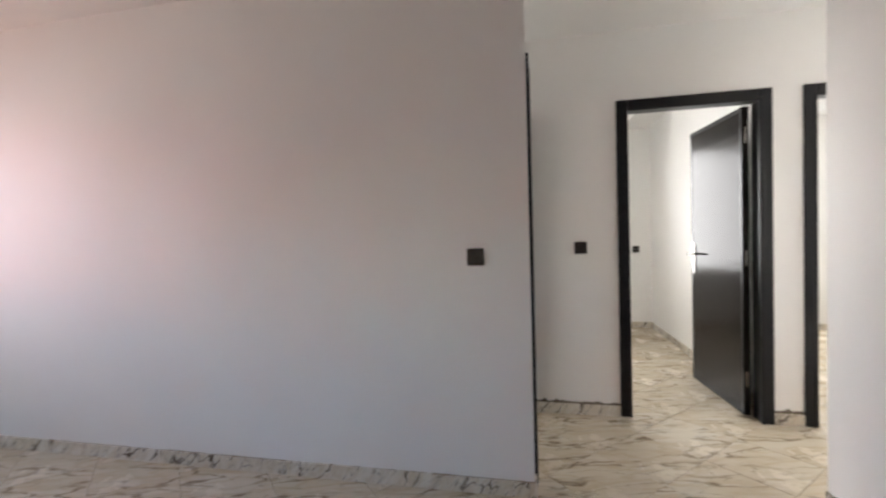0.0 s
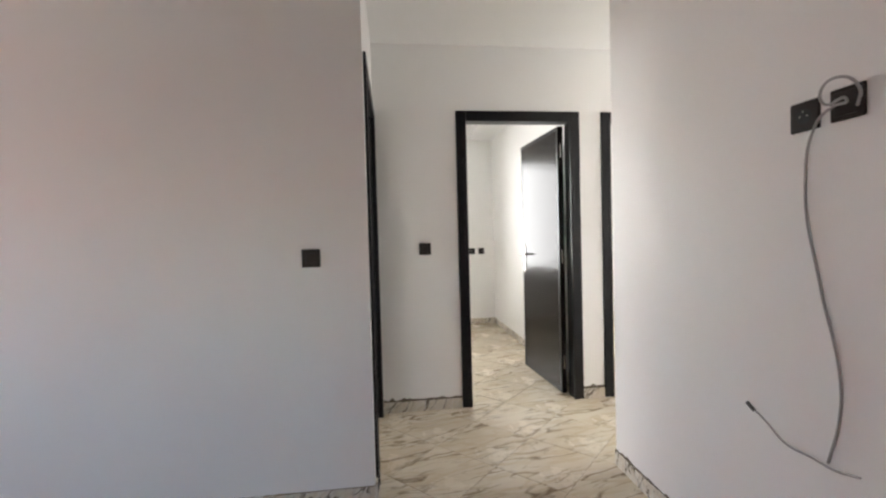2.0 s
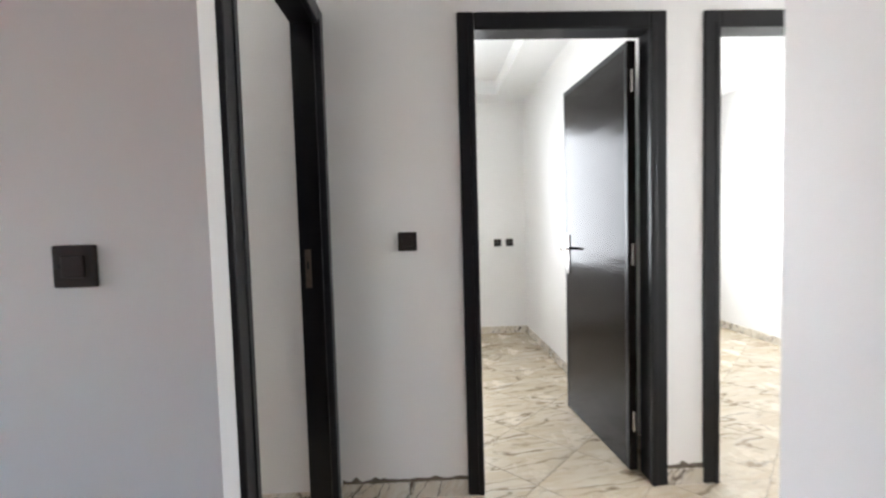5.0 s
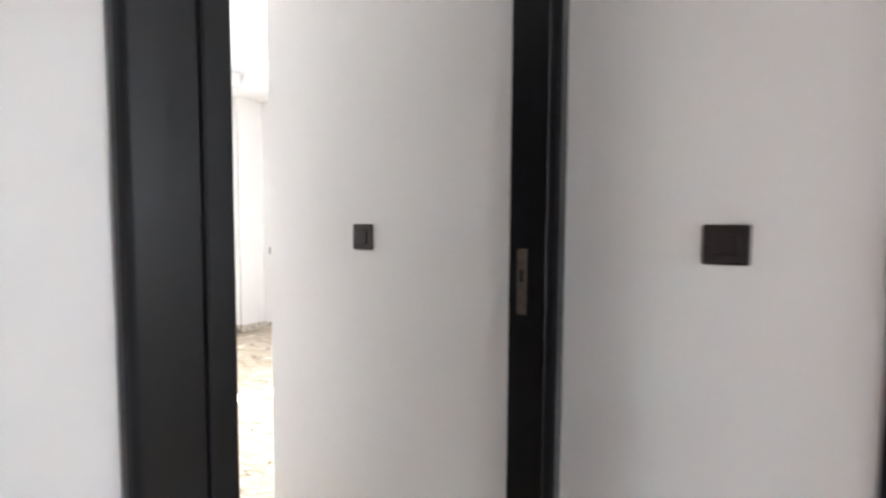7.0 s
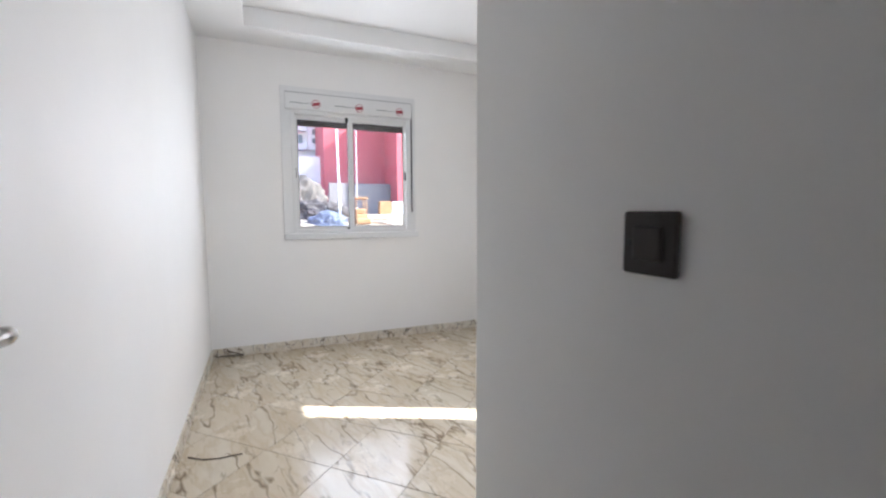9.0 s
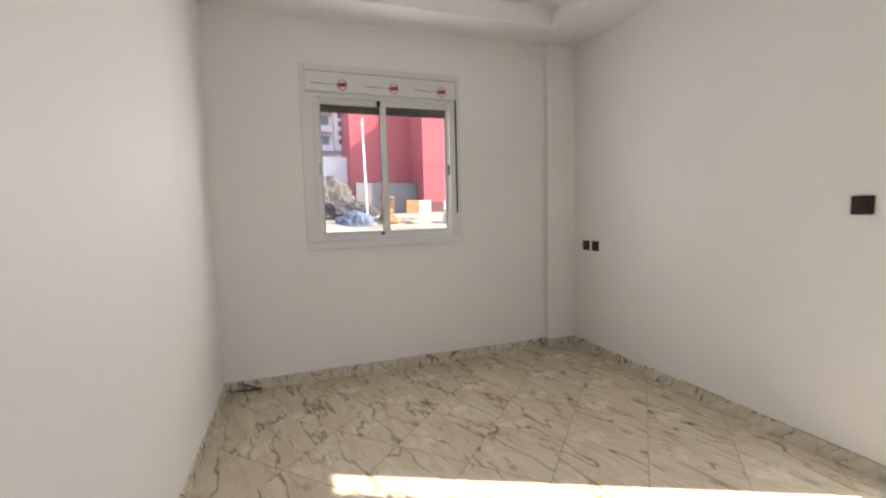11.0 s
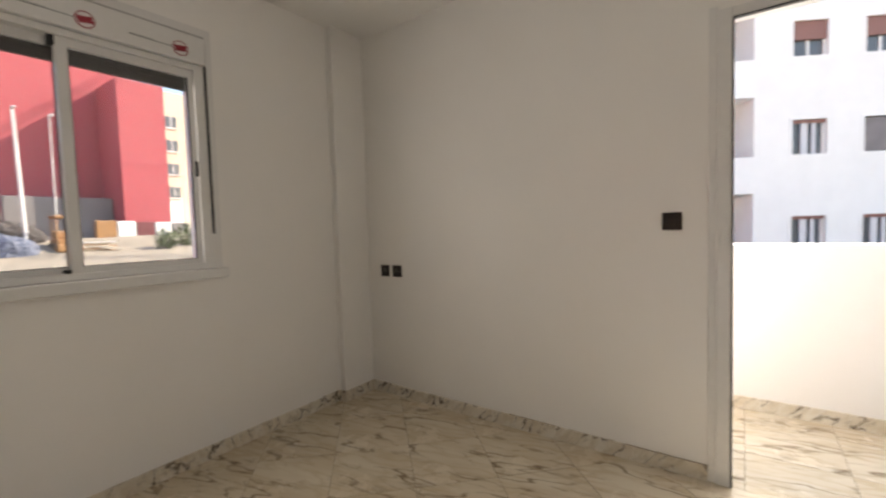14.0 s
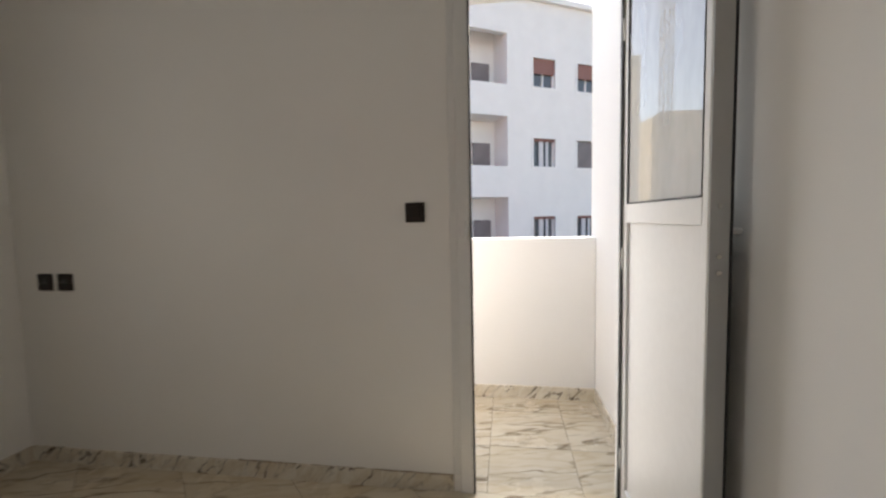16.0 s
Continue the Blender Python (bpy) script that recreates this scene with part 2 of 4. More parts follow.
CRANE = plain("crane_steel_paint", (0.35, 0.34, 0.31), 0.5, relief=0)
LEAF = plain("green_leaf", (0.07, 0.10, 0.035), 0.7, spread=0.4, grain=3.0, relief=0)


# ---- mesh helpers ----
def box(bm, x0, x1, y0, y1, z0, z1):
    v = [bm.verts.new((x, y, z)) for x in (x0, x1) for y in (y0, y1) for z in (z0, z1)]
    for f in ((0, 1, 3, 2), (4, 6, 7, 5), (0, 4, 5, 1), (2, 3, 7, 6), (0, 2, 6, 4), (1, 5, 7, 3)):
        bm.faces.new([v[i] for i in f])
    return v


def boxed(*dims, bevel=0.0, segments=2):
    bm = bmesh.new()
    box(bm, *dims)
    if bevel:
        bmesh.ops.bevel(bm, geom=bm.edges[:], offset=bevel, segments=segments, affect="EDGES", profile=0.5)
    return bm


def rod(bm, a, b, r, sides=10, r2=None):
    a, b = Vector(a), Vector(b)
    m = Matrix.Translation((a + b) / 2) @ (b - a).to_track_quat("Z", "Y").to_matrix().to_4x4()
    bmesh.ops.create_cone(bm, cap_ends=True, segments=sides, radius1=r, radius2=r if r2 is None else r2, depth=(b - a).length, matrix=m)


def mesh_of(name, bm, mat, smooth=False):
    bmesh.ops.recalc_face_normals(bm, faces=bm.faces[:])
    me = bpy.data.meshes.new(name)
    bm.to_mesh(me)
    bm.free()
    me.materials.append(mat)
    if smooth:
        for p in me.polygons:
            p.use_smooth = True
    return me


def part(name, bm, mat, parent, label="", smooth=False):
    ob = new(name, mesh_of(name, bm, mat, smooth))
    ob.parent = parent
    if label:
        tagged(ob, label)
    return ob


def thing(name, label, category, group="", kind="", place=None):
    return tagged(new(name), label, category, group, kind) if place is None else put(tagged(new(name), label, category, group, kind), place)


def put(ob, m):
    ob.matrix_basis = m
    return ob


def structure(name, bm, mat, label, category="wall"):
    return tagged(new(name, mesh_of(name, bm, mat)), label, category, kind="structure")


def wall(name, along, face, back, start, end, low, high, holes, mat, label):
    """A wall along x or y, between face and back, with rectangular holes (from, to, bottom, top) through it."""
    bm = bmesh.new()
    cuts = sorted({start, end, *(h[0] for h in holes), *(h[1] for h in holes)})
    for a, b in zip(cuts, cuts[1:]):
        spans = [(low, high)]
        for h in holes:
            if h[0] <= a and b <= h[1]:
                spans = [s for lo, hi in spans for s in ((lo, min(hi, h[2])), (max(lo, h[3]), hi)) if s[1] > s[0] + 1e-6]
        for lo, hi in spans:
            if along == "x":
                box(bm, a, b, min(face, back), max(face, back), lo, hi)
            else:
                box(bm, min(face, back), max(face, back), a, b, lo, hi)
    bmesh.ops.remove_doubles(bm, verts=bm.verts[:], dist=1e-5)
    seen = {}
    for f in bm.faces[:]:
        seen.setdefault(tuple(round(c, 4) for c in f.calc_center_median()), []).append(f)
    bmesh.ops.delete(bm, geom=[f for fs in seen.values() if len(fs) > 1 for f in fs], context="FACES")
    return structure(name, bm, mat, label)


# ---- plan ----
W, H = 2.567, 2.90            # soffit height, top of the walls
Y1, YS = 2.401, 2.479         # living side and bedroom side of the partition between them
XL, XJ = 0.017, -0.084        # corridor side and bedroom side of the bedroom door's wall
YB, YB2 = 3.394, 3.494        # corridor side and room side of the wall with two doors
YC, XE = 3.356, -1.086        # bedroom's inner corner
XW, YN = -4.08, 5.319         # bedroom's window wall and balcony wall
XR, YR = 1.273, 2.515         # end of the wall beside the corridor
X2, Y2 = 1.547, 6.25          # far corner of the second room
X3 = 3.75
BX0, BX1, BZ = -1.865, -1.180, 2.085   # balcony door opening

wall("wall_living_north", "x", Y1, YS, XW, XJ, -0.02, H, [], PAINT, "smooth white painted partition wall with one switch")
wall("wall_bedroom_door", "y", XL, XJ, Y1, YB, -0.02, H, [(2.515, 3.350, -0.02, 2.075)], PAINT, "white painted wall holding the bedroom doorway")
wall("wall_corridor_north", "x", YB, YB2, XJ, X3, -0.02, H, [(0.640, 1.460, -0.02, 2.065), (1.717, 2.537, -0.02, 2.065)], PAINT, "white corridor wall with two dark door frames")
wall("wall_bedroom_entry", "x", YC, YB2, XE, XJ, -0.02, H, [], PAINT, "white bedroom wall with a light switch")
wall("wall_bedroom_east", "y", XE, XE + 0.1, YB2, 5.499, -0.02, H, [], PAINT, "plain white bedroom wall behind the balcony door")
wall("wall_bedroom_north", "x", YN, 5.499, XW, XE, -0.02, H, [(BX0, BX1, -0.02, BZ)], PAINT, "white bedroom wall opening to the balcony")
wall("wall_west", "y", XW, XW - 0.2, -3.1, 5.499, -0.02, H, [(0.35, 2.00, 1.02, 2.14), (3.146, 4.207, 1.0, 2.235)], PAINT, "white outer wall with windows")
wall("wall_room_west", "y", XE + 0.1, -1.117, 5.499, 6.45, -0.02, 5.6, [], OUTER, "white rendered side wall of the balcony")
wall("wall_facade_north", "x", Y2, 6.45, XE + 0.1, X3 + 0.15, -0.02, H, [(-0.95, 0.95, 0.75, 2.25), (2.2, 3.2, 0.9, 2.1)], PAINT, "white outer wall with two windows")
wall("wall_between_rooms", "y", X2, X2 + 0.1, YB2, Y2, -0.02, H, [], PAINT, "plain white partition wall")
wall("wall_east", "y", X3, X3 + 0.15, YR - 0.1, Y2, -0.02, H, [(2.65, 3.25, 0.95, 2.05)], PAINT, "white end wall with an opening added for a lamp")
wall("wall_corridor_south", "x", YR, YR - 0.1, XR + 0.1, X3, -0.02, H, [], PAINT, "plain white corridor wall")
wall("wall_living_east", "y", XR, XR + 0.1, -3.1, YR, -0.02, H, [], PAINT, "white living room wall with sockets and a loose cable")
wall("wall_living_south", "x", -3.0, -3.1, XW, XR, -0.02, H, [(-1.5, -0.8, 1.0, 1.8)], PAINT, "plain white living room wall with an opening added for light")
# panels added out of view to keep sky and sun out behind the lamps
structure("light_block_room_two", boxed(-0.95, 0.95, 6.38, 6.43, 0.75, 2.25, bevel=0.004), OUTER, "added panel closing the window opening behind its lamp", "window")
structure("light_block_room_three", boxed(2.2, 3.2, 6.38, 6.43, 0.9, 2.1, bevel=0.004), OUTER, "added panel closing the window opening behind its lamp", "window")
# corner pier in the bedroom
structure("wall_pier", boxed(XW, XW + 0.055, 5.045, YN, 0, W + 0.2, bevel=0.004), PAINT, "slim white plastered pier in the corner", "pier")


def ceiling(name, x0, x1, y0, y1, hole=None, depth=0.14):
    bm = bmesh.new()
    if hole is None:
        box(bm, x0, x1, y0, y1, W, H)
    else:
        a, b, c, d = hole
        box(bm, x0, a, y0, y1, W, H)
        box(bm, b, x1, y0, y1, W, H)
        box(bm, a, b, y0, c, W, H)
        box(bm, a, b, d, y1, W, H)
        box(bm, a, b, c, d, W + depth, H)
    return structure(name, bm, CEIL, "white plaster ceiling" + (" with a shallow sunken centre" if hole else ""), "ceiling")


ceiling("ceiling_bedroom", XW, XE, YS, YN, (-3.738, -1.43, 2.828, 4.896))
ceiling("ceiling_entry", XE, XJ, YS, YC)
ceiling("ceiling_living", XW, XR, -3.0, Y1)
ceiling("ceiling_corridor", XL, X3, Y1, YB)
ceiling("ceiling_room_two", XE + 0.1, X2, YB2, Y2, (-0.65, 1.20, 3.85, 5.95))
ceiling("ceiling_room_three", X2 + 0.1, X3, YB2, Y2, (2.0, 3.4, 3.85, 5.95))
_slab = bmesh.new()
box(_slab, XW - 0.2, X3 + 0.15, -3.1, 5.499, H, H + 0.2)
box(_slab, -1.117, X3 + 0.15, 5.499, 6.45, H, H + 0.2)
structure("roof_slab", _slab, OUTER, "plain concrete slab over the flat", "roof")

# balcony parapet
_bm = boxed(XW - 0.2, -1.117, 6.302, 6.45, -0.4, 1.034, bevel=0.008)
structure("parapet", _bm, OUTER, "smooth white rendered balcony parapet", "parapet")
structure("parapet_west", boxed(XW - 0.2, XW - 0.05, 5.499, 6.302, -0.4, 1.034, bevel=0.008), OUTER, "short white rendered balcony parapet", "parapet")

# floor base under the tiles
_bm = bmesh.new()
box(_bm, XW, XE + 0.1, YS, 6.302, -0.6, -0.0025)
box(_bm, XE + 0.1, X3, YS, Y2, -0.6, -0.0025)
box(_bm, XW, X3, -3.0, YS, -0.6, -0.0025)
FLOOR = structure("floor", _bm, GROUT_LINE, "cement bed under cream veined floor tiles", "floor")


# ---- doors ----
def door_frame(name, label, along, face, back, a, b, top, proud=0.014, width=0.073):
    """Dark casing round a doorway on its corridor side, with the lining through the wall; a and b are the outer edges."""
    root = thing(name, label, "door frame", kind="structure")
    s = 1 if back > face else -1

    def slab(u0, u1, d0, d1, z0, z1, bev=0.006):
        d0, d1 = min(d0, d1), max(d0, d1)
        return boxed(u0, u1, d0, d1, z0, z1, bevel=bev) if along == "x" else boxed(d0, d1, u0, u1, z0, z1, bevel=bev)

    f = face - s * proud
    part("casing", slab(a, a + width, f, face + s * 0.012, 0, top), WENGE_TRIM, root)
    part("casing", slab(b - width, b, f, face + s * 0.012, 0, top), WENGE_TRIM, root)
    part("casing", slab(a + width, b - width, f, face + s * 0.012, top - width, top), WENGE_TRIM, root)
    # raised bead along the inner edge of the casing
    for u0, u1 in ((a + width - 0.026, a + width - 0.003), (b - width + 0.003, b - width + 0.026)):
        part("bead", slab(u0, u1, f - s * 0.004, f + s * 0.003, 0, top - width + 0.02, 0.003), WENGE_TRIM, root)
    inner = back + s * 0.004
    for u0, u1 in ((a + 0.045, a + width - 0.006), (b - width + 0.006, b - 0.045)):
        part("jamb", slab(u0, u1, face + s * 0.0125, inner, 0, top - width + 0.02, 0.002), WENGE_TRIM, root)
    part("head", slab(a + width - 0.006, b - width + 0.006, face + s * 0.0125, inner, top - width + 0.006, top - 0.045, 0.002), WENGE_TRIM, root)
    return root


FRAME1 = door_frame("door_frame_bedroom", "black-brown lacquered door frame of the bedroom", "y", XL, XJ, 2.473, 3.388, 2.11)
FRAME2 = door_frame("door_frame_room_two", "black-brown lacquered door frame in the corridor", "x", YB, YB2, 0.595, 1.505, 2.11)
FRAME3 = door_frame("door_frame_room_three", "black-brown lacquered frame of an open doorway", "x", YB, YB2, 1.672, 2.582, 2.11)
# strike plate on the bedroom frame
part("strike_plate", boxed(-0.066, -0.041, 3.318, 3.3225, 0.965, 1.125, bevel=0.001), STRIKE, FRAME1, "worn steel strike plate")
part("strike_hole", boxed(-0.058, -0.049, 3.3165, 3.319, 1.045, 1.075), PLATE_DEEP, FRAME1)


def lever_set(parent, u, side, thick, z, toward_hinge):
    """Plate and lever handle on one face of a door that lies along local x with its face normals along y."""
    y = thick if side > 0 else 0.0
    p = part("handle_plate", boxed(u - 0.02, u + 0.02, min(y, y + side * 0.008), max(y, y + side * 0.008), z - 0.16, z + 0.09, bevel=0.003), CHROME, parent, "brushed metal handle plate")
    bm = bmesh.new()
    rod(bm, (u, y, z), (u, y + side * 0.043, z), 0.010, 14)
    rod(bm, (u + 0.006, y + side * 0.042, z), (u + toward_hinge * 0.112, y + side * 0.042, z), 0.0105, 14, 0.008)
    bmesh.ops.create_uvsphere(bm, u_segments=12, v_segments=8, radius=0.0115, matrix=Matrix.Translation((u, y + side * 0.042, z)))
    part("lever", bm, CHROME, p, "brushed metal lever", True)
    bm = bmesh.new()
    rod(bm, (u, y + side * 0.007, z - 0.085), (u, y + side * 0.011, z - 0.085), 0.008, 12)
    part("lock_cylinder", bm, PLATE_DEEP, p)


def flush_door(name, label, length, height, place, thick=0.04, hinges=(0.25, 1.05, 1.85)):
    """A dark flush leaf along local x from its hinge, 8 mm above the floor, with a shallow moulded border."""
    root = thing(name, label, "door", kind="structure", place=place)
    bm = boxed(0.0, length, 0.0, thick, 0.008, height, bevel=0.003)
    part("leaf", bm, WENGE, root)
    for y0, y1 in ((-0.0015, 0.001), (thick - 0.001, thick + 0.0015)):
        for x0, x1, z0, z1 in ((0.0, length, height - 0.03, height - 0.004), (length - 0.028, length - 0.003, 0.012, height - 0.03), (0.003, 0.03, 0.012, height - 0.03)):
            part("edge_band", boxed(x0 + 0.003, x1 - 0.001, y0, y1, z0, z1), WENGE_TRIM, root)
    part("lock_face", boxed(length - 0.0005, length + 0.0015, thick * 0.25, thick * 0.75, 0.93, 1.14), CHROME, root, "steel lock face plate")
    for side in (1, -1):
        lever_set(root, length - 0.048, side, thick, 1.047, -1)
    for z in hinges:
        bm = bmesh.new()
        rod(bm, (-0.006, thick * 0.5, z - 0.05), (-0.006, thick * 0.5, z + 0.05), 0.007, 10)
        part("hinge", bm, CHROME, root, "steel hinge")
    return root


# the second room's leaf stands open into the room, the bedroom's leaf stands open along its wall
flush_door("door_1", "dark brown lacquered door leaf standing open into a bright room", 0.755, 2.035, pose(1.425, 3.500, 0, 0, 0, 93.7))
flush_door("door_2", "dark brown lacquered bedroom door leaf opened against the wall", 0.800, 2.035, pose(-0.088, 2.597, 0, 0, 0, 181.1), hinges=(0.2, 1.9))


# ---- bedroom window ----
def bedroom_window():
    root = thing("window_1", "white aluminium sliding window with roller shutter box", "window", kind="structure")
    y0, y1, z0, z1 = 3.150, 4.205, 1.035, 2.070
    # flat trim round the opening
    t0, t1, b0, b1 = 3.072, 4.268, 0.965, 2.265
    for name, d in (("trim", (t0, 3.152, b0 + 0.055, b1)), ("trim", (4.203, t1, b0 + 0.055, b1)), ("trim", (3.152, 4.203, 2.234, b1))):
        part(name, boxed(XW - 0.03, XW + 0.009, d[0], d[1], d[2], d[3], bevel=0.003), ALU, root)
    part("window_sill", boxed(XW - 0.10, XW + 0.045, t0, 4.285, b0, b0 + 0.053, bevel=0.006), ALU, root, "white window sill")
    # shutter box
    shutter = part("shutter_box", boxed(XW - 0.16, XW + 0.035, 3.107, 4.226, 2.072, 2.232, bevel=0.005), ALU, root, "white roller shutter box with stickers")
    part("box_ridge", boxed(XW + 0.0345, XW + 0.038, 3.112, 4.221, 2.205, 2.212), ALU_GREY, shutter)
    for y in (3.362, 3.735, 4.108):
        bm = bmesh.new()
        rod(bm, (XW + 0.0345, y, 2.124), (XW + 0.0362, y, 2.124), 0.036, 24)
        part("sticker", bm, STICKER_RED, shutter, "round sticker with a red bar")
        bm = bmesh.new()
        rod(bm, (XW + 0.0345, y, 2.124), (XW + 0.0368, y, 2.124), 0.031, 24)
        part("sticker_face", bm, STICKER, shutter)
        bm = boxed(XW + 0.0365, XW + 0.0375, -0.027, 0.027, -0.014, 0.014)
        bmesh.ops.transform(bm, matrix=Matrix.Translation((0, y, 2.124)) @ Matrix.Rotation(radians(8), 4, "X"), verts=bm.verts[:])
        part("sticker_print", bm, STICKER_RED, shutter)
        part("sticker_line", boxed(XW + 0.0345, XW + 0.0358, y - 0.215, y - 0.036, 2.121, 2.125), STICKER_LINE, shutter)
        part("sticker_line", boxed(XW + 0.0345, XW + 0.0358, y - 0.215, y - 0.12, 2.126, 2.1285), STICKER_LINE, shutter)
    # fixed frame
    for d in ((y0, y0 + 0.032, 1.02, z1), (y1 - 0.032, y1, 1.02, z1), (y0 + 0.032, y1 - 0.032, z1 - 0.03, z1), (y0 + 0.032, y1 - 0.032, 1.02, 1.05)):
        part("window_frame", boxed(XW - 0.10, XW + 0.012, *d, bevel=0.003), ALU, root)
    # two sliding sashes, one behind the other
    for name, a, b, x in (("sash", 3.165, 3.680, XW - 0.062), ("sash", 3.638, y1 - 0.012, XW - 0.032)):
        sash = part(name, boxed(x, x + 0.026, a, a + 0.042, 1.036, z1 - 0.022, bevel=0.003), ALU, root)
        part("stile", boxed(x, x + 0.026, b - 0.042, b, 1.036, z1 - 0.022, bevel=0.003), ALU, sash)
        part("rail", boxed(x, x + 0.026, a + 0.042, b - 0.042, 1.036, 1.076, bevel=0.003), ALU, sash)
        part("rail", boxed(x, x + 0.026, a + 0.042, b - 0.042, z1 - 0.066, z1 - 0.022, bevel=0.003), ALU, sash)
        pane = part("pane", boxed(x + 0.011, x + 0.015, a + 0.038, b - 0.038, 1.072, z1 - 0.06), GLASS, sash, "clear window pane")
        pane.visible_shadow = False
        for d in ((a + 0.042, a + 0.045, 1.076, z1 - 0.066), (b - 0.045, b - 0.042, 1.076, z1 - 0.066), (a + 0.045, b - 0.045, 1.076, 1.079)):
            part("seal", boxed(x + 0.007, x + 0.020, *d), RUBBER, sash)
    part("latch", boxed(XW - 0.038, XW - 0.022, 3.176, 3.190, 1.500, 1.585, bevel=0.003), RUBBER, root, "black finger latch")
    part("latch", boxed(XW - 0.008, XW + 0.005, 4.160, 4.174, 1.500, 1.580, bevel=0.003), RUBBER, root, "black finger latch")
    part("seal_block", boxed(XW - 0.060, XW - 0.006, 3.617, 3.639, 2.004, 2.040), RUBBER, root)
    part("seal_block", boxed(XW - 0.060, XW - 0.006, 3.617, 3.639, 1.038, 1.066), RUBBER, root)
    # lowered shutter slats behind the glass
    for k in range(3):
        z = 1.962 + 0.0385 * k
        part("shutter_slat", boxed(XW - 0.125, XW - 0.113, y0 + 0.01, y1 - 0.01, z, z + 0.039, bevel=0.004), SHUTTER, root, "dark brown shutter slat")
    # strap and coiler
    part("shutter_strap", boxed(XW + 0.0095, XW + 0.0125, 4.222, 4.236, 1.20, 2.205), STRAP, root, "dark shutter strap")
    part("strap_coiler", boxed(XW + 0.009, XW + 0.020, 4.216, 4.242, 1.085, 1.135, bevel=0.004), ALU, root, "small white strap coiler")
    return root


bedroom_window()


def plain_window(name, along, face, back, a, b, z0, z1, label):
    """A white sliding window in an opening that the walk never faces."""
    root = thing(name, label, "window", kind="structure")
    m = (face + back) / 2

    def bar(u0, u1, lo, hi, d=0.03):
        return boxed(u0, u1, m - d, m + d, lo, hi, bevel=0.003) if along == "x" else boxed(m - d, m + d, u0, u1, lo, hi, bevel=0.003)

    for u0, u1, lo, hi in ((a, a + 0.05, z0, z1), (b - 0.05, b, z0, z1), (a + 0.05, b - 0.05, z0, z0 + 0.05), (a + 0.05, b - 0.05, z1 - 0.05, z1)):
        part("window_frame", bar(u0, u1, lo, hi), ALU, root)
    c = (a + b) / 2
    part("stile", bar(c - 0.03, c + 0.03, z0 + 0.05, z1 - 0.05), ALU, root)
    for u0, u1 in ((a + 0.05, c - 0.03), (c + 0.03, b - 0.05)):
        pane = part("pane", bar(u0, u1, z0 + 0.05, z1 - 0.05, 0.003), GLASS, root)
        pane.visible_shadow = False
    return root


# window added out of view to hold the corridor lamp
plain_window("window_4", "y", X3, X3 + 0.15, 2.65, 3.25, 0.95, 2.05, "added sliding window around the lamp at the end of the corridor")
plain_window("window_3", "y", XW, XW - 0.2, 0.35, 2.00, 1.02, 2.14, "white aluminium sliding window of the living room")


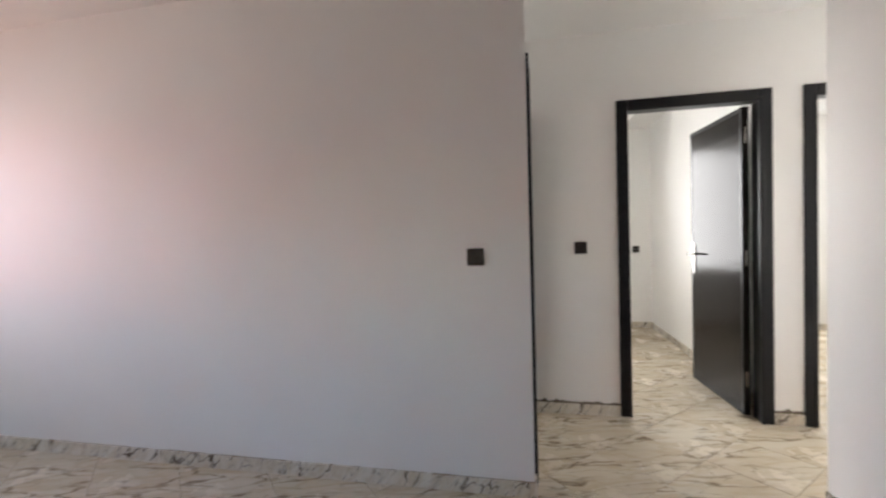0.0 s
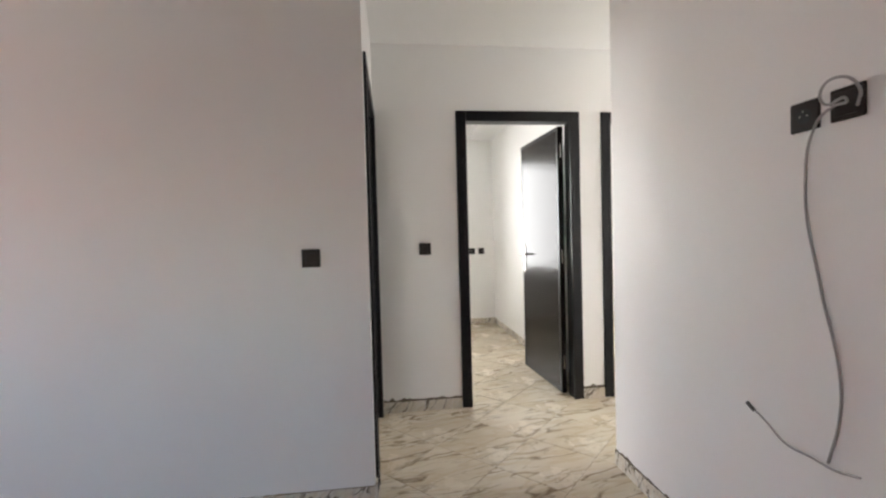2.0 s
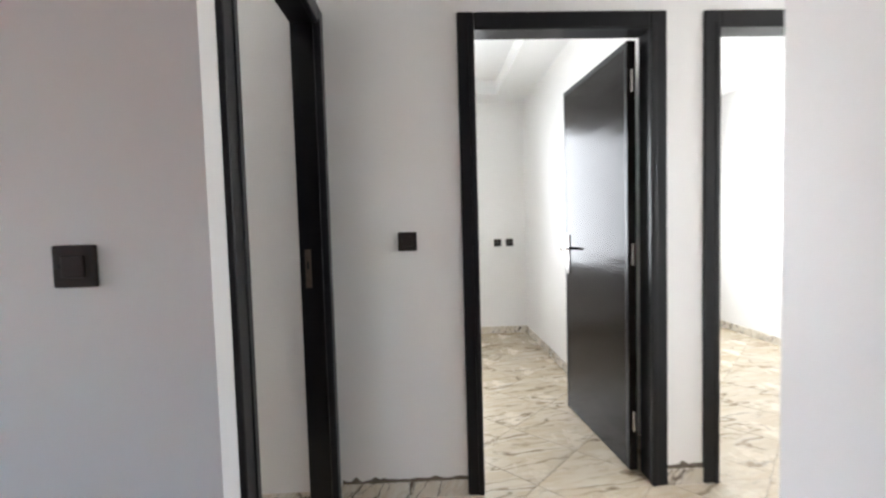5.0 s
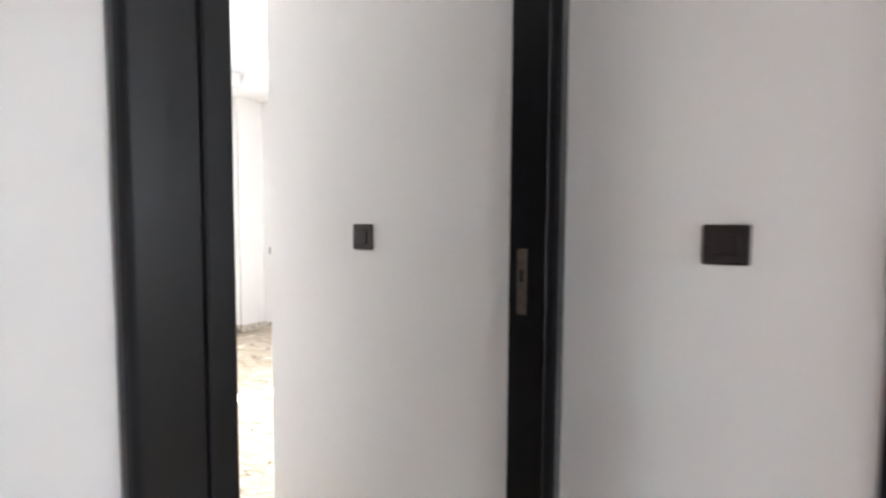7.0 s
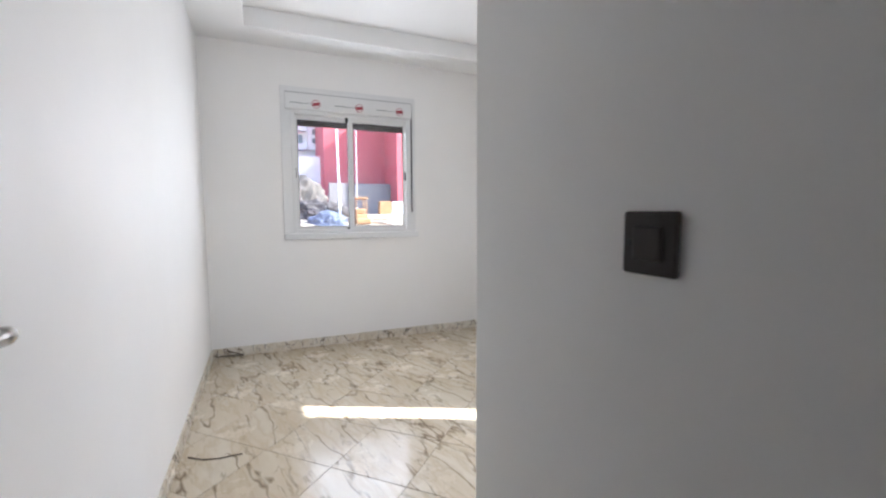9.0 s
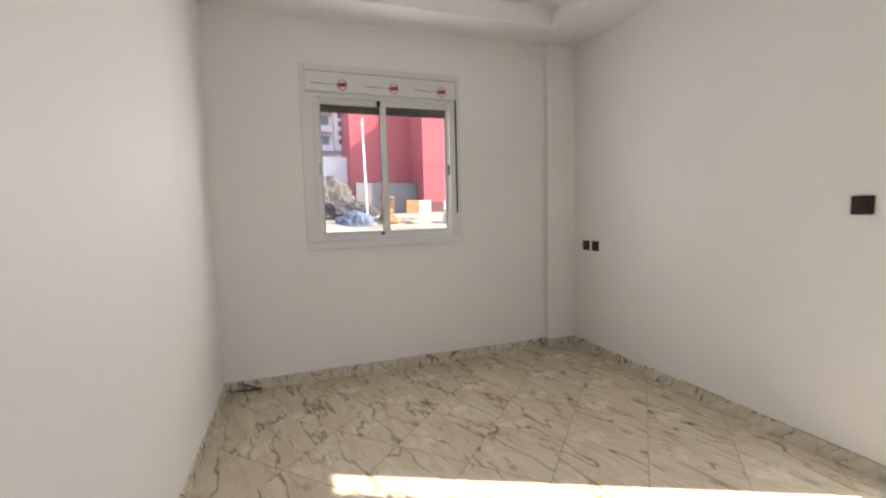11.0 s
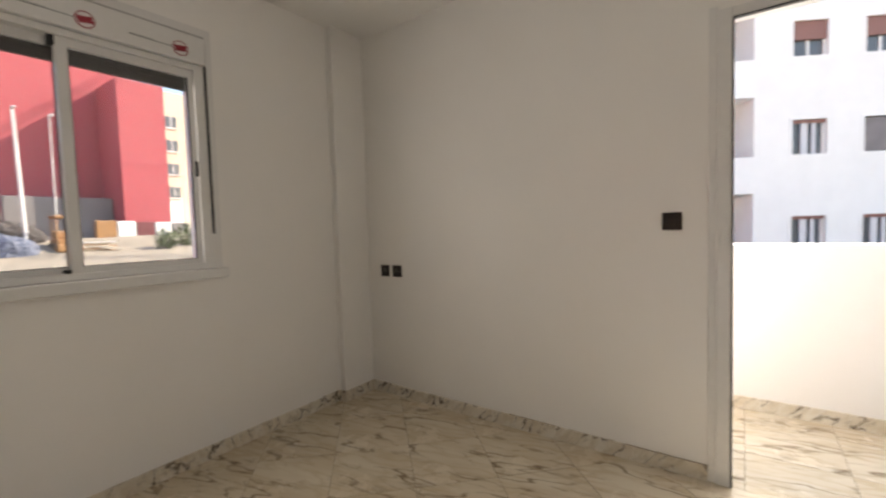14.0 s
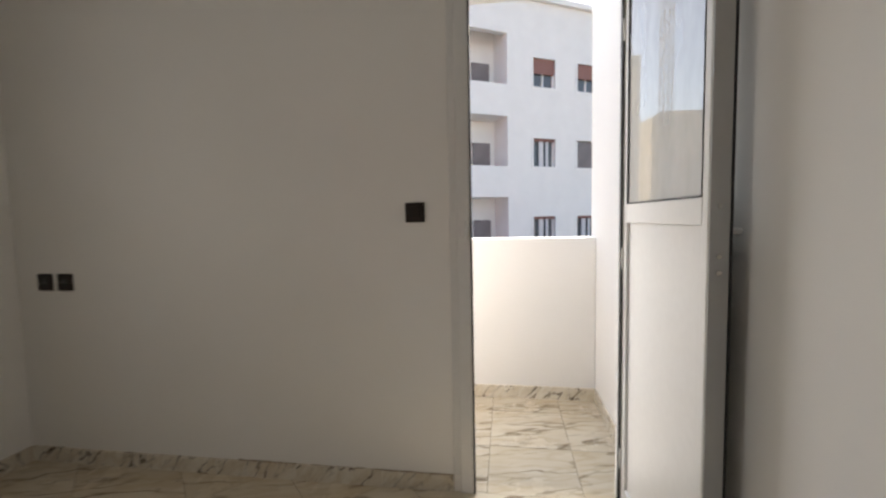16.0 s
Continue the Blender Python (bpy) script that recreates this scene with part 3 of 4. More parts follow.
# ---- balcony door ----
def balcony_door():
    frame_root = thing("door_frame_balcony", "pale aluminium frame of the balcony door", "door frame", kind="structure")
    f0, f1 = YN - 0.012, YN + 0.06
    part("post", boxed(BX0, -1.809, f0, f1, 0, BZ, bevel=0.003), ALU, frame_root)
    part("post", boxed(-1.226, BX1, f0, f1, 0, BZ, bevel=0.003), ALU, frame_root)
    part("head", boxed(-1.809, -1.226, f0, f1, 2.042, BZ, bevel=0.003), ALU, frame_root)
    part("cover_strip", boxed(BX0 - 0.03, BX0 + 0.004, YN - 0.006, YN + 0.004, 0.075, BZ + 0.02, bevel=0.002), ALU, frame_root)
    part("seal", boxed(-1.809, -1.803, f0 - 0.003, f0 + 0.02, 0.004, 2.042), RUBBER, frame_root, "black rubber seal")
    part("seal", boxed(-1.803, -1.232, f0 - 0.003, f0 + 0.02, 2.036, 2.042), RUBBER, frame_root, "black rubber seal")
    part("seal", boxed(-1.232, -1.226, f0 - 0.003, f0 + 0.02, 0.004, 2.042), RUBBER, frame_root, "black rubber seal")
    part("strike", boxed(-1.842, -1.826, f0 - 0.016, f0, 1.085, 1.155, bevel=0.003), ALU, frame_root, "white lock keep")
    # leaf, swung open into the room; local x runs from the hinge to the free edge
    leaf = thing("door_3", "white aluminium balcony door with glazed upper half, open inwards", "door", kind="structure",
                 place=pose(-1.222, 5.300, 0, 0, 0, -86.8))
    L, T, Z0, Z1 = 0.60, 0.05, 0.010, 2.040

    def bit(name, dims, mat, parent=None, bev=0.003, label=""):
        return part(name, boxed(*dims, bevel=bev), mat, parent or leaf, label)

    bit("stile", (0.0, 0.032, 0, T, Z0, Z1), ALU)
    bit("stile", (L - 0.030, L, 0, T, Z0, Z1), ALU)
    bit("top_rail", (0.032, L - 0.030, 0, T, Z1 - 0.07, Z1), ALU)
    bit("middle_rail", (0.032, L - 0.030, 0, T, 1.135, 1.205), ALU)
    bit("bottom_rail", (0.032, L - 0.030, 0, T, Z0, 0.09), ALU)
    bit("panel", (0.032, L - 0.030, 0.010, T - 0.010, 0.09, 1.135), ALU, None, 0.002, "plain white lower panel")
    pane = part("pane", boxed(0.030, L - 0.028, 0.004, 0.010, 1.203, Z1 - 0.068), DOOR_GLASS, leaf, "grey tinted glass pane")
    pane.visible_shadow = False
    for d in ((0.032, L - 0.03, 1.205, 1.210), (0.032, L - 0.03, Z1 - 0.075, Z1 - 0.07)):
        part("glass_bead", boxed(d[0], d[1], -0.001, 0.004, d[2], d[3]), RUBBER, leaf)
        part("glass_bead", boxed(d[0], d[1], T - 0.018, T + 0.001, d[2], d[3]), RUBBER, leaf)
    for u in (0.032, L - 0.034):
        part("glass_bead", boxed(u, u + 0.004, -0.001, 0.004, 1.210, Z1 - 0.075), RUBBER, leaf)
    part("edge_profile", boxed(L, L + 0.004, 0.002, T - 0.002, Z0, Z1), ALU_GREY, leaf, "bare grey aluminium edge")
    part("edge_seal", boxed(L - 0.008, L + 0.003, T, T + 0.006, Z0, Z1), RUBBER, leaf, "black rubber seal")
    part("hinge_seal", boxed(-0.006, 0.0, 0.006, T - 0.006, Z0, Z1), RUBBER, leaf, "black rubber seal")
    for z in (1.02, 1.06, 1.18):
        bm = bmesh.new()
        rod(bm, (L + 0.0035, 0.025, z), (L + 0.006, 0.025, z), 0.006, 10)
        part("screw", bm, CHROME, leaf)
    h = bit("handle", (L - 0.032, L - 0.008, T, T + 0.012, 1.02, 1.17), ALU, None, 0.004, "white lever handle")
    bm = bmesh.new()
    rod(bm, (L - 0.02, T + 0.010, 1.12), (L - 0.02, T + 0.036, 1.12), 0.008, 10)
    rod(bm, (L - 0.016, T + 0.032, 1.12), (L - 0.12, T + 0.032, 1.12), 0.008, 10)
    part("lever", bm, ALU, h, "", True)
    for z in (0.2, 1.0, 1.85):
        bm = bmesh.new()
        rod(bm, (-0.004, 0.0, z - 0.04), (-0.004, 0.0, z + 0.04), 0.008, 10)
        part("hinge", bm, ALU, leaf)


balcony_door()


# ---- switches and sockets ----
def wall_plate(name, label, category, place, kind):
    """A square plate on a wall: local x to the right, z up, and the room towards -y."""
    root = thing(name, label, category, "dark switches and sockets", place=place)
    s = 0.041
    part("plate", boxed(-s, s, -0.009, 0.0, -s, s, bevel=0.004), PLATE, root)
    if kind == "switch":
        part("rocker", boxed(-0.022, 0.022, -0.0135, -0.008, -0.022, 0.022, bevel=0.003), PLATE, root)
        part("indicator", boxed(-0.036, -0.026, -0.0105, -0.008, -0.004, 0.004, bevel=0.001), PLATE_DEEP, root)
    elif kind == "socket":
        bm = bmesh.new()
        rod(bm, (0, -0.0095, 0), (0, -0.0085, 0), 0.021, 24)
        part("socket_well", bm, PLATE_DEEP, root, "round black socket well")
        bm = bmesh.new()
        rod(bm, (0, -0.012, 0.013), (0, -0.008, 0.013), 0.003, 8)
        part("earth_pin", bm, CHROME, root)
        bm = bmesh.new()
        for k in (-1, 1):
            rod(bm, (k * 0.010, -0.0102, 0), (k * 0.010, -0.009, 0), 0.003, 8)
        part("contact", bm, CHROME, root)
    else:
        part("cover", boxed(-0.030, 0.030, -0.012, -0.008, -0.030, 0.030, bevel=0.003), PLATE, root)
    return root


wall_plate("light_switch", "dark brown square light switch on the living room wall", "light switch", pose(-0.237, Y1, 1.143), "switch")
wall_plate("light_switch", "dark brown square light switch beside the corridor door", "light switch", pose(0.356, YB, 1.144), "switch")
wall_plate("light_switch", "dark brown light switch inside the bedroom entrance", "light switch", pose(-0.604, YC, 1.144), "switch")
wall_plate("light_switch", "dark square switch beside the balcony door", "light switch", pose(-2.038, YN, 1.193), "switch")
wall_plate("power_socket", "dark brown power socket low in the bedroom corner", "power socket", pose(-3.862, YN, 0.898), "socket")
wall_plate("power_socket", "dark brown power socket beside another one", "power socket", pose(-3.750, YN, 0.898), "socket")
wall_plate("power_socket", "dark power socket on a bright far wall", "power socket", pose(1.232, Y2, 1.02), "socket")
wall_plate("power_socket", "dark power socket on a bright far wall", "power socket", pose(1.364, Y2, 1.02), "socket")
wall_plate("power_socket", "dark brown power socket high on the wall", "power socket", pose(XR, 1.482, 1.527, 0, 0, -90), "socket")
wall_plate("cable_outlet", "dark brown outlet plate with a grey cable", "cable outlet", pose(XR, 1.372, 1.530, 0, 0, -90), "blank")


def cable(name, points, radius, label):
    cu = bpy.data.curves.new(name, "CURVE")
    cu.dimensions, cu.bevel_depth, cu.bevel_resolution, cu.resolution_u = "3D", radius, 3, 10
    sp = cu.splines.new("BEZIER")
    sp.bezier_points.add(len(points) - 1)
    for bp, co in zip(sp.bezier_points, points):
        bp.co, bp.handle_left_type, bp.handle_right_type = co, "AUTO", "AUTO"
    tmp = bpy.data.objects.new(name, cu)
    me = bpy.data.meshes.new_from_object(tmp)
    bpy.data.objects.remove(tmp)
    me.materials.clear()
    me.materials.append(CABLE)
    for p in me.polygons:
        p.use_smooth = True
    return me


root = thing("cable", "loose grey cable hanging in loops from an outlet", "cable")
part_cable = new("sheath", cable("sheath", [(1.262, 1.345, 1.515), (1.235, 1.32, 1.55), (1.225, 1.35, 1.585), (1.235, 1.41, 1.57), (1.240, 1.405, 1.535),
                                             (1.238, 1.35, 1.53), (1.243, 1.385, 1.525), (1.255, 1.437, 1.50), (1.266, 1.480, 1.33), (1.267, 1.440, 1.06),
                                             (1.267, 1.390, 0.83), (1.267, 1.392, 0.72), (1.266, 1.420, 0.592)], 0.0036, ""))
part_cable.parent = root
part_cable = new("sheath", cable("sheath", [(1.258, 1.335, 0.60), (1.252, 1.39, 0.589), (1.252, 1.45, 0.591), (1.250, 1.53, 0.595), (1.248, 1.585, 0.63), (1.244, 1.640, 0.660)], 0.0030, ""))
part_cable.parent = root
_bm = bmesh.new()
rod(_bm, (1.245, 1.628, 0.650), (1.242, 1.652, 0.668), 0.006, 10)
part("cable_end", _bm, COPPER, root, "dark stripped cable end")

# lamp wire at the middle of the bedroom ceiling
root = thing("ceiling_wire", "short white lamp wire hanging from the ceiling", "wire")
_bm = bmesh.new()
rod(_bm, (-2.645, 3.862, 2.707), (-2.642, 3.860, 2.63), 0.004, 8)
rod(_bm, (-2.642, 3.860, 2.63), (-2.62, 3.85, 2.60), 0.003, 8)
part("wire", _bm, CABLE, root)
_bm = bmesh.new()
rod(_bm, (-2.622, 3.851, 2.606), (-2.617, 3.848, 2.585), 0.008, 10)
part("connector", _bm, CABLE, root)

# thin dry stain line on the bedroom floor and a splinter left in the corner
_bm = bmesh.new()
for a, b in (((-2.510, 2.525, 0.004), (-2.458, 2.595, 0.004)), ((-2.458, 2.595, 0.004), (-2.440, 2.665, 0.004)), ((-2.440, 2.665, 0.004), (-2.443, 2.765, 0.003))):
    rod(_bm, a, b, 0.0042, 6, 0.003)
tagged(new("twig", mesh_of("twig", _bm, MORTAR)), "thin dark splinter lying on the floor tiles", "debris")
_bm = bmesh.new()
rod(_bm, (-4.060, 2.535, 0.014), (-4.050, 2.715, 0.010), 0.006, 7, 0.011)
rod(_bm, (-4.066, 2.60, 0.050), (-4.045, 2.70, 0.018), 0.008, 6, 0.004)
tagged(new("splinter", mesh_of("splinter", _bm, MORTAR)), "dark wood splinters lying in the corner", "debris")


# ---- outside ----
def ground():
    bm = bmesh.new()
    xs = [900, 200, 60, 20, -4, -12, -22, -30, -36, -40, -44, -48, -52, -60, -90, -200, -900]
    ys = [-900, -200, -60, -25, -12, -6, 0, 4, 8, 12, 16, 20, 26, 40, 70, 200, 900]
    rnd = random.Random(4)

    def z(x, y):
        rise = min(max((-36 - x) / 14, 0), 1)
        base = -0.7 + 1.9 * rise * rise * (3 - 2 * rise)
        return base + (rnd.uniform(-0.18, 0.18) if -60 < x < -26 and -10 < y < 30 else 0)

    grid = [[bm.verts.new((x, y, z(x, y))) for y in ys] for x in xs]
    for i in range(len(xs) - 1):
        for j in range(len(ys) - 1):
            bm.faces.new((grid[i][j], grid[i + 1][j], grid[i + 1][j + 1], grid[i][j + 1]))
    return structure("ground", bm, DIRT, "pale dusty building ground", "ground")


ground()


def far_window(parent, place, w, h, style, surround=True):
    """A window set back in a far facade: local x along it, y into the wall, origin at its lower corner."""
    root = new("window")
    root.parent = parent
    root.matrix_basis = place
    if surround:
        for d in ((-0.09, 0, -0.09, h + 0.09), (w, w + 0.09, -0.09, h + 0.09), (0, w, -0.09, 0), (0, w, h, h + 0.09)):
            part("surround", boxed(d[0], d[1], -0.03, 0.02, d[2], d[3]), WHITE_FAR, root)
    part("pane", boxed(0.0, w, 0.14, 0.16, 0, h), FAR_GLASS, root)
    for d in ((0, 0.05), (w / 2 - 0.03, w / 2 + 0.03), (w - 0.05, w)):
        part("frame", boxed(d[0], d[1], 0.10, 0.14, 0, h), WHITE_FAR, root)
    if style == "shutter":
        part("shutter", boxed(0.0, w, 0.04, 0.10, h * 0.48, h), FAR_SHUTTER, root, "half lowered brown shutter")
    elif style == "open":
        part("curtain", boxed(w * 0.30, w * 0.48, 0.05, 0.10, 0, h * 0.93), CURTAIN, root)
        part("curtain", boxed(w * 0.62, w * 0.72, 0.05, 0.10, 0, h * 0.93), CURTAIN, root)
        part("shutter", boxed(0.0, w, 0.04, 0.10, h * 0.9, h), FAR_SHUTTER, root)
    elif style == "shut":
        part("shutter", boxed(0.02, w - 0.02, 0.04, 0.10, 0.02, h - 0.02), BLOCKWALL, root, "closed grey shutter")
    return root


def white_block():
    """The white apartment block across from the balcony; local x runs along its facade, y into it."""
    root = thing("apartment_building", "white apartment block with small square windows and recessed balconies", "building",
                 place=pose(-0.70, 19.0, 0, 0, 0, 29.8))
    rows = (-2.57, 0.20, 2.97, 5.745)
    cols = (0.05, 1.95, 4.0, 6.8, 8.9)
    left, right, top = -4.4, 14.0, 8.62
    holes = [(s, s + 0.92, z, z + 0.99) for s in cols for z in rows]
    holes += [(-3.9, -0.99, z - 0.02, z + 1.68) for z in rows]
    bm = bmesh.new()
    cuts = sorted({left, right, *(h[0] for h in holes), *(h[1] for h in holes)})
    for a, b in zip(cuts, cuts[1:]):
        spans = [(-3.2, top)]
        for h in holes:
            if h[0] <= a and b <= h[1]:
                spans = [s for lo, hi in spans for s in ((lo, min(hi, h[2])), (max(lo, h[3]), hi)) if s[1] > s[0]]
        for lo, hi in spans:
            box(bm, a, b, 0, 0.25, lo, hi)
    box(bm, left, right, 0.95, 8.0, -3.2, top)
    box(bm, left, left + 0.25, 0.25, 0.95, -3.2, top)
    box(bm, right - 0.25, right, 0.25, 0.95, -3.2, top)
    for z in rows:
        box(bm, left + 0.25, right - 0.25, 0.25, 0.95, z - 1.09, z - 0.98)
    box(bm, -0.99, -0.75, 0.25, 0.95, -3.2, top)
    box(bm, -4.15, -3.9, 0.25, 0.95, -3.2, top)
    part("wall", bm, WHITE_FAR, root)
    bm = bmesh.new()
    box(bm, left - 0.15, right + 0.15, -0.15, 8.15, top, top + 0.18)
    part("roof", bm, WHITE_FAR, root)
    for i, s in enumerate(cols):
        for j, z in enumerate(rows):
            style = ("shut", "open", "shut" if i == 1 else "open", "shutter")[j]
            far_window(root, pose(s, 0.02, z), 0.92, 0.99, style)
    for z in rows:
        far_window(root, pose(-1.95, 0.78, z + 0.06), 0.72, 0.84, "shut", False)
    return root


white_block()


def simple_block(name, label, x0, x1, y0, y1, z0, z1, mat, windows=(), face="x"):
    """A far block: body, parapet and its windows as (y, z, width, height) on the side towards the flat."""
    root = thing(name, label, "building")
    bm = bmesh.new()
    box(bm, x0, x1, y0, y1, z0, z1)
    part("wall", bm, mat, root)
    bm = bmesh.new()
    for d in ((x0, x1, y0, y0 + 0.2), (x0, x1, y1 - 0.2, y1), (x0, x0 + 0.2, y0 + 0.2, y1 - 0.2), (x1 - 0.2, x1, y0 + 0.2, y1 - 0.2)):
        box(bm, *d, z1, z1 + 0.5)
    part("roof", bm, mat, root)
    for y, z, w, h in windows:
        win = new("window")
        win.parent = root
        part("pane", boxed(x1 - 0.02, x1 + 0.02, y, y + w, z, z + h), FAR_GLASS, win)
        part("sill", boxed(x1, x1 + 0.15, y - 0.1, y + w + 0.1, z - 0.12, z), WHITE_FAR, win)
        part("frame", boxed(x1 + 0.02, x1 + 0.05, y + w / 2 - 0.05, y + w / 2 + 0.05, z, z + h), WHITE_FAR, win)
    return root


simple_block("red_building", "tall windowless red rendered building", -75, -60, 11.0, 22.0, -1, 20.8, RED_RENDER)
simple_block("red_building", "lower red rendered building standing forward", -70, -54, 19.5, 23.8, -1, 17.0, RED_RENDER)
# added out of view to bounce pink light through the west window
simple_block("red_building", "unseen red building added to throw red light into the living room", -78, -10, -40, -22, -1, 11.0, RED_RENDER)
simple_block("red_building", "red rendered building behind the white one", -97, -90, 11.7, 16.5, -1, 25.6, RED_RENDER)
simple_block("stair_head", "small white stair head on a red roof", -96, -91, 12.9, 14.8, 25.6, 26.8, WHITE_SITE)
wb = simple_block("apartment_building", "white apartment building with long balconies and a window bay", -85, -70, -6.0, 12.6, -1, 17.3, WHITE_SITE)
part("bay", boxed(-70, -69.2, 9.9, 12.5, 11.2, 17.9), WHITE_FAR, wb, "white projecting window bay")
for z in (12.1, 13.45, 14.8, 16.1):
    win = part("window", boxed(-69.25, -69.15, 10.55, 12.05, z, z + 0.85), FAR_GLASS, wb)
    part("frame", boxed(-69.15, -69.08, 11.26, 11.34, z, z + 0.85), WHITE_FAR, win)
    part("sill", boxed(-69.2, -69.0, 10.4, 12.2, z - 0.14, z), WHITE_FAR, win)
for z in (11.0, 13.9, 16.7):
    part("balcony", boxed(-70, -68.5, -5.0, 9.6, z, z + 0.95), WHITE_SITE, wb, "long white balcony front")
    for y in (0.6, 3.4, 6.2, 8.0):
        part("balcony_door", boxed(-70.0, -69.9, y, y + 1.2, z + 1.0, z + 2.5 if z < 16 else z + 1.05), FAR_GLASS, wb)
simple_block("low_building", "low bright white building behind the rubble heap", -68.0, -64.0, 0.0, 11.7, -1, 9.0, WHITE_FAR)
simple_block("site_hut", "small white hut beside the building site", -61.5, -60.0, 25.0, 27.6, 0.5, 5.0, WHITE_FAR)
simple_block("apartment_building", "cream apartment building with small windows", -80, -62, 25.7, 40.0, -1, 19.0, CREAM_FAR,
             [(y, z, 1.3, 1.4) for y in (27.0, 30.0, 33.0, 36.0) for z in (3.0, 6.0, 9.0, 12.0, 15.0)])

structure("site_wall", boxed(-57.4, -57.0, 11.1, 19.45, 0.8, 5.3, bevel=0.05), BLOCKWALL, "grey block wall round the building site", "wall")


def heap(name, label, cx, cy, cz, rx, ry, rz, mat, seed, rough=0.3):
    """A loose heap with a lumpy, stony surface."""
    bm = bmesh.new()
    bmesh.ops.create_icosphere(bm, subdivisions=5, radius=1.0)
    off = Vector((seed, seed * 0.7, 0))
    for v in bm.verts:
        big = noise.fractal(v.co * 1.6 + off, 0.9, 2.1, 4)
        stone = noise.cell(v.co * 9 + off) - 0.5 + 0.6 * noise.noise(v.co * 14 + off)
        k = 1 + rough * big + 0.04 * stone
        v.co = Vector((v.co.x * rx * k, v.co.y * ry * k, max(v.co.z, -0.2) * rz * (1 + rough * big + 0.05 * stone)))
    bmesh.ops.translate(bm, verts=bm.verts[:], vec=(cx, cy, cz))
    return tagged(new(name, mesh_of(name, bm, mat)), label, "heap")


heap("rubble_heap", "large heap of grey excavated rubble", -53, 5.4, 0.6, 4.5, 5.0, 6.1, RUBBLE, 3.0)
heap("rubble_heap", "low heap of dark grey rubble", -47, 8.8, 0.6, 2.4, 3.2, 2.2, DARK_RUBBLE, 9.0)
heap("tarpaulin_heap", "heap under a blue-grey tarpaulin", -43, 8.9, 0.2, 1.1, 1.9, 1.3, TARP, 5.0, 0.2)
heap("sand_heap", "pale heap of sand beside the barrier", -46, 14.9, 0.3, 1.6, 1.6, 0.7, DIRT, 2.0)


def lamp_pole(y, lean, top, radius, label):
    root = thing("street_lamp", label, "street lamp")
    bm = bmesh.new()
    rod(bm, (-44, y, -0.3), (-44, y - lean, top), radius, 10, radius * 0.7)
    part("pole", bm, WHITE_SITE, root)
    part("lamp_head", boxed(-44.0, -43.2, y - lean - 0.1, y - lean + 0.1, top - 0.05, top + 0.07, bevel=0.03), WHITE_SITE, root)


lamp_pole(10.30, 0.2, 10.5, 0.13, "slim white street lamp on the building site")
lamp_pole(12.02, -0.05, 10.3, 0.05, "thin white street lamp beside the window bar")


def site_machine():
    """A small orange loader standing beside the street lamps."""
    root = thing("loader", "small orange loader parked on the building site", "machine")
    x = -44.0
    part("chassis", boxed(x - 1.1, x + 1.0, 11.75, 12.95, 0.55, 1.15, bevel=0.08), ORANGE, root)
    part("engine_cover", boxed(x - 1.0, x + 0.2, 11.85, 12.85, 1.15, 1.75, bevel=0.12), ORANGE, root)
    for y in (11.8, 12.82):
        for dx in (-0.7, 0.7):
            part("cab_post", boxed(x + dx - 0.05, x + dx + 0.05, y, y + 0.09, 1.15, 2.75), ORANGE, root)
    part("cab_roof", boxed(x - 0.85, x + 0.85, 11.7, 13.0, 2.72, 2.92, bevel=0.05), ORANGE, root)
    for dx in (-0.65, 0.65):
        for y in (11.62, 12.86):
            bm = bmesh.new()
            rod(bm, (x + dx, y, 0.42), (x + dx, y + 0.24, 0.42), 0.42, 18)
            wheel = part("wheel", bm, RUBBER, root, "black tyre")
            bm = bmesh.new()
            rod(bm, (x + dx, y - 0.01, 0.42), (x + dx, y + 0.25, 0.42), 0.2, 14)
            part("rim", bm, ORANGE, wheel)
    bm = boxed(x + 1.0, x + 1.7, 11.6, 13.1, 0.2, 0.75, bevel=0.1)
    part("bucket", bm, ORANGE, root)


site_machine()


def plank_pile():
    root = thing("plank_pile", "loose pile of pale boards on the building ground", "boards")
    rnd = random.Random(21)
    for k in range(9):
        bm = boxed(-0.1, 0.1, -1.1, 1.1, 0, 0.07)
        turn = Matrix.Rotation(rnd.uniform(-0.5, 0.5), 4, "Z") @ Matrix.Rotation(rnd.uniform(-0.12, 0.12), 4, "X")
        bmesh.ops.transform(bm, matrix=Matrix.Translation((-43.2 + rnd.uniform(-0.5, 0.5), 14.3 + rnd.uniform(-0.4, 0.4), -0.1 + 0.11 * k)) @ turn, verts=bm.verts[:])
        part("board", bm, (ORANGE, CREAM_FAR, WHITE_SITE)[k % 3], root)


plank_pile()
for k, (mat, words) in enumerate(((ORANGE, "orange brick stack at the barrier"), (WHITE_SITE, "white painted concrete road barrier"), (DARK_RED, "dark red painted concrete road barrier"),
                                  (WHITE_SITE, "white painted concrete road barrier"), (BLOCKWALL, "grey concrete road barrier"))):
    a = 15.9 + k * 1.57
    bm = boxed(-50.4, -49.6, a, a + 1.52, 0.9, 2.7 - 0.06 * k, bevel=0.08)
    tagged(new("road_barrier", mesh_of("road_barrier", bm, mat)), words, "barrier", "site barriers")


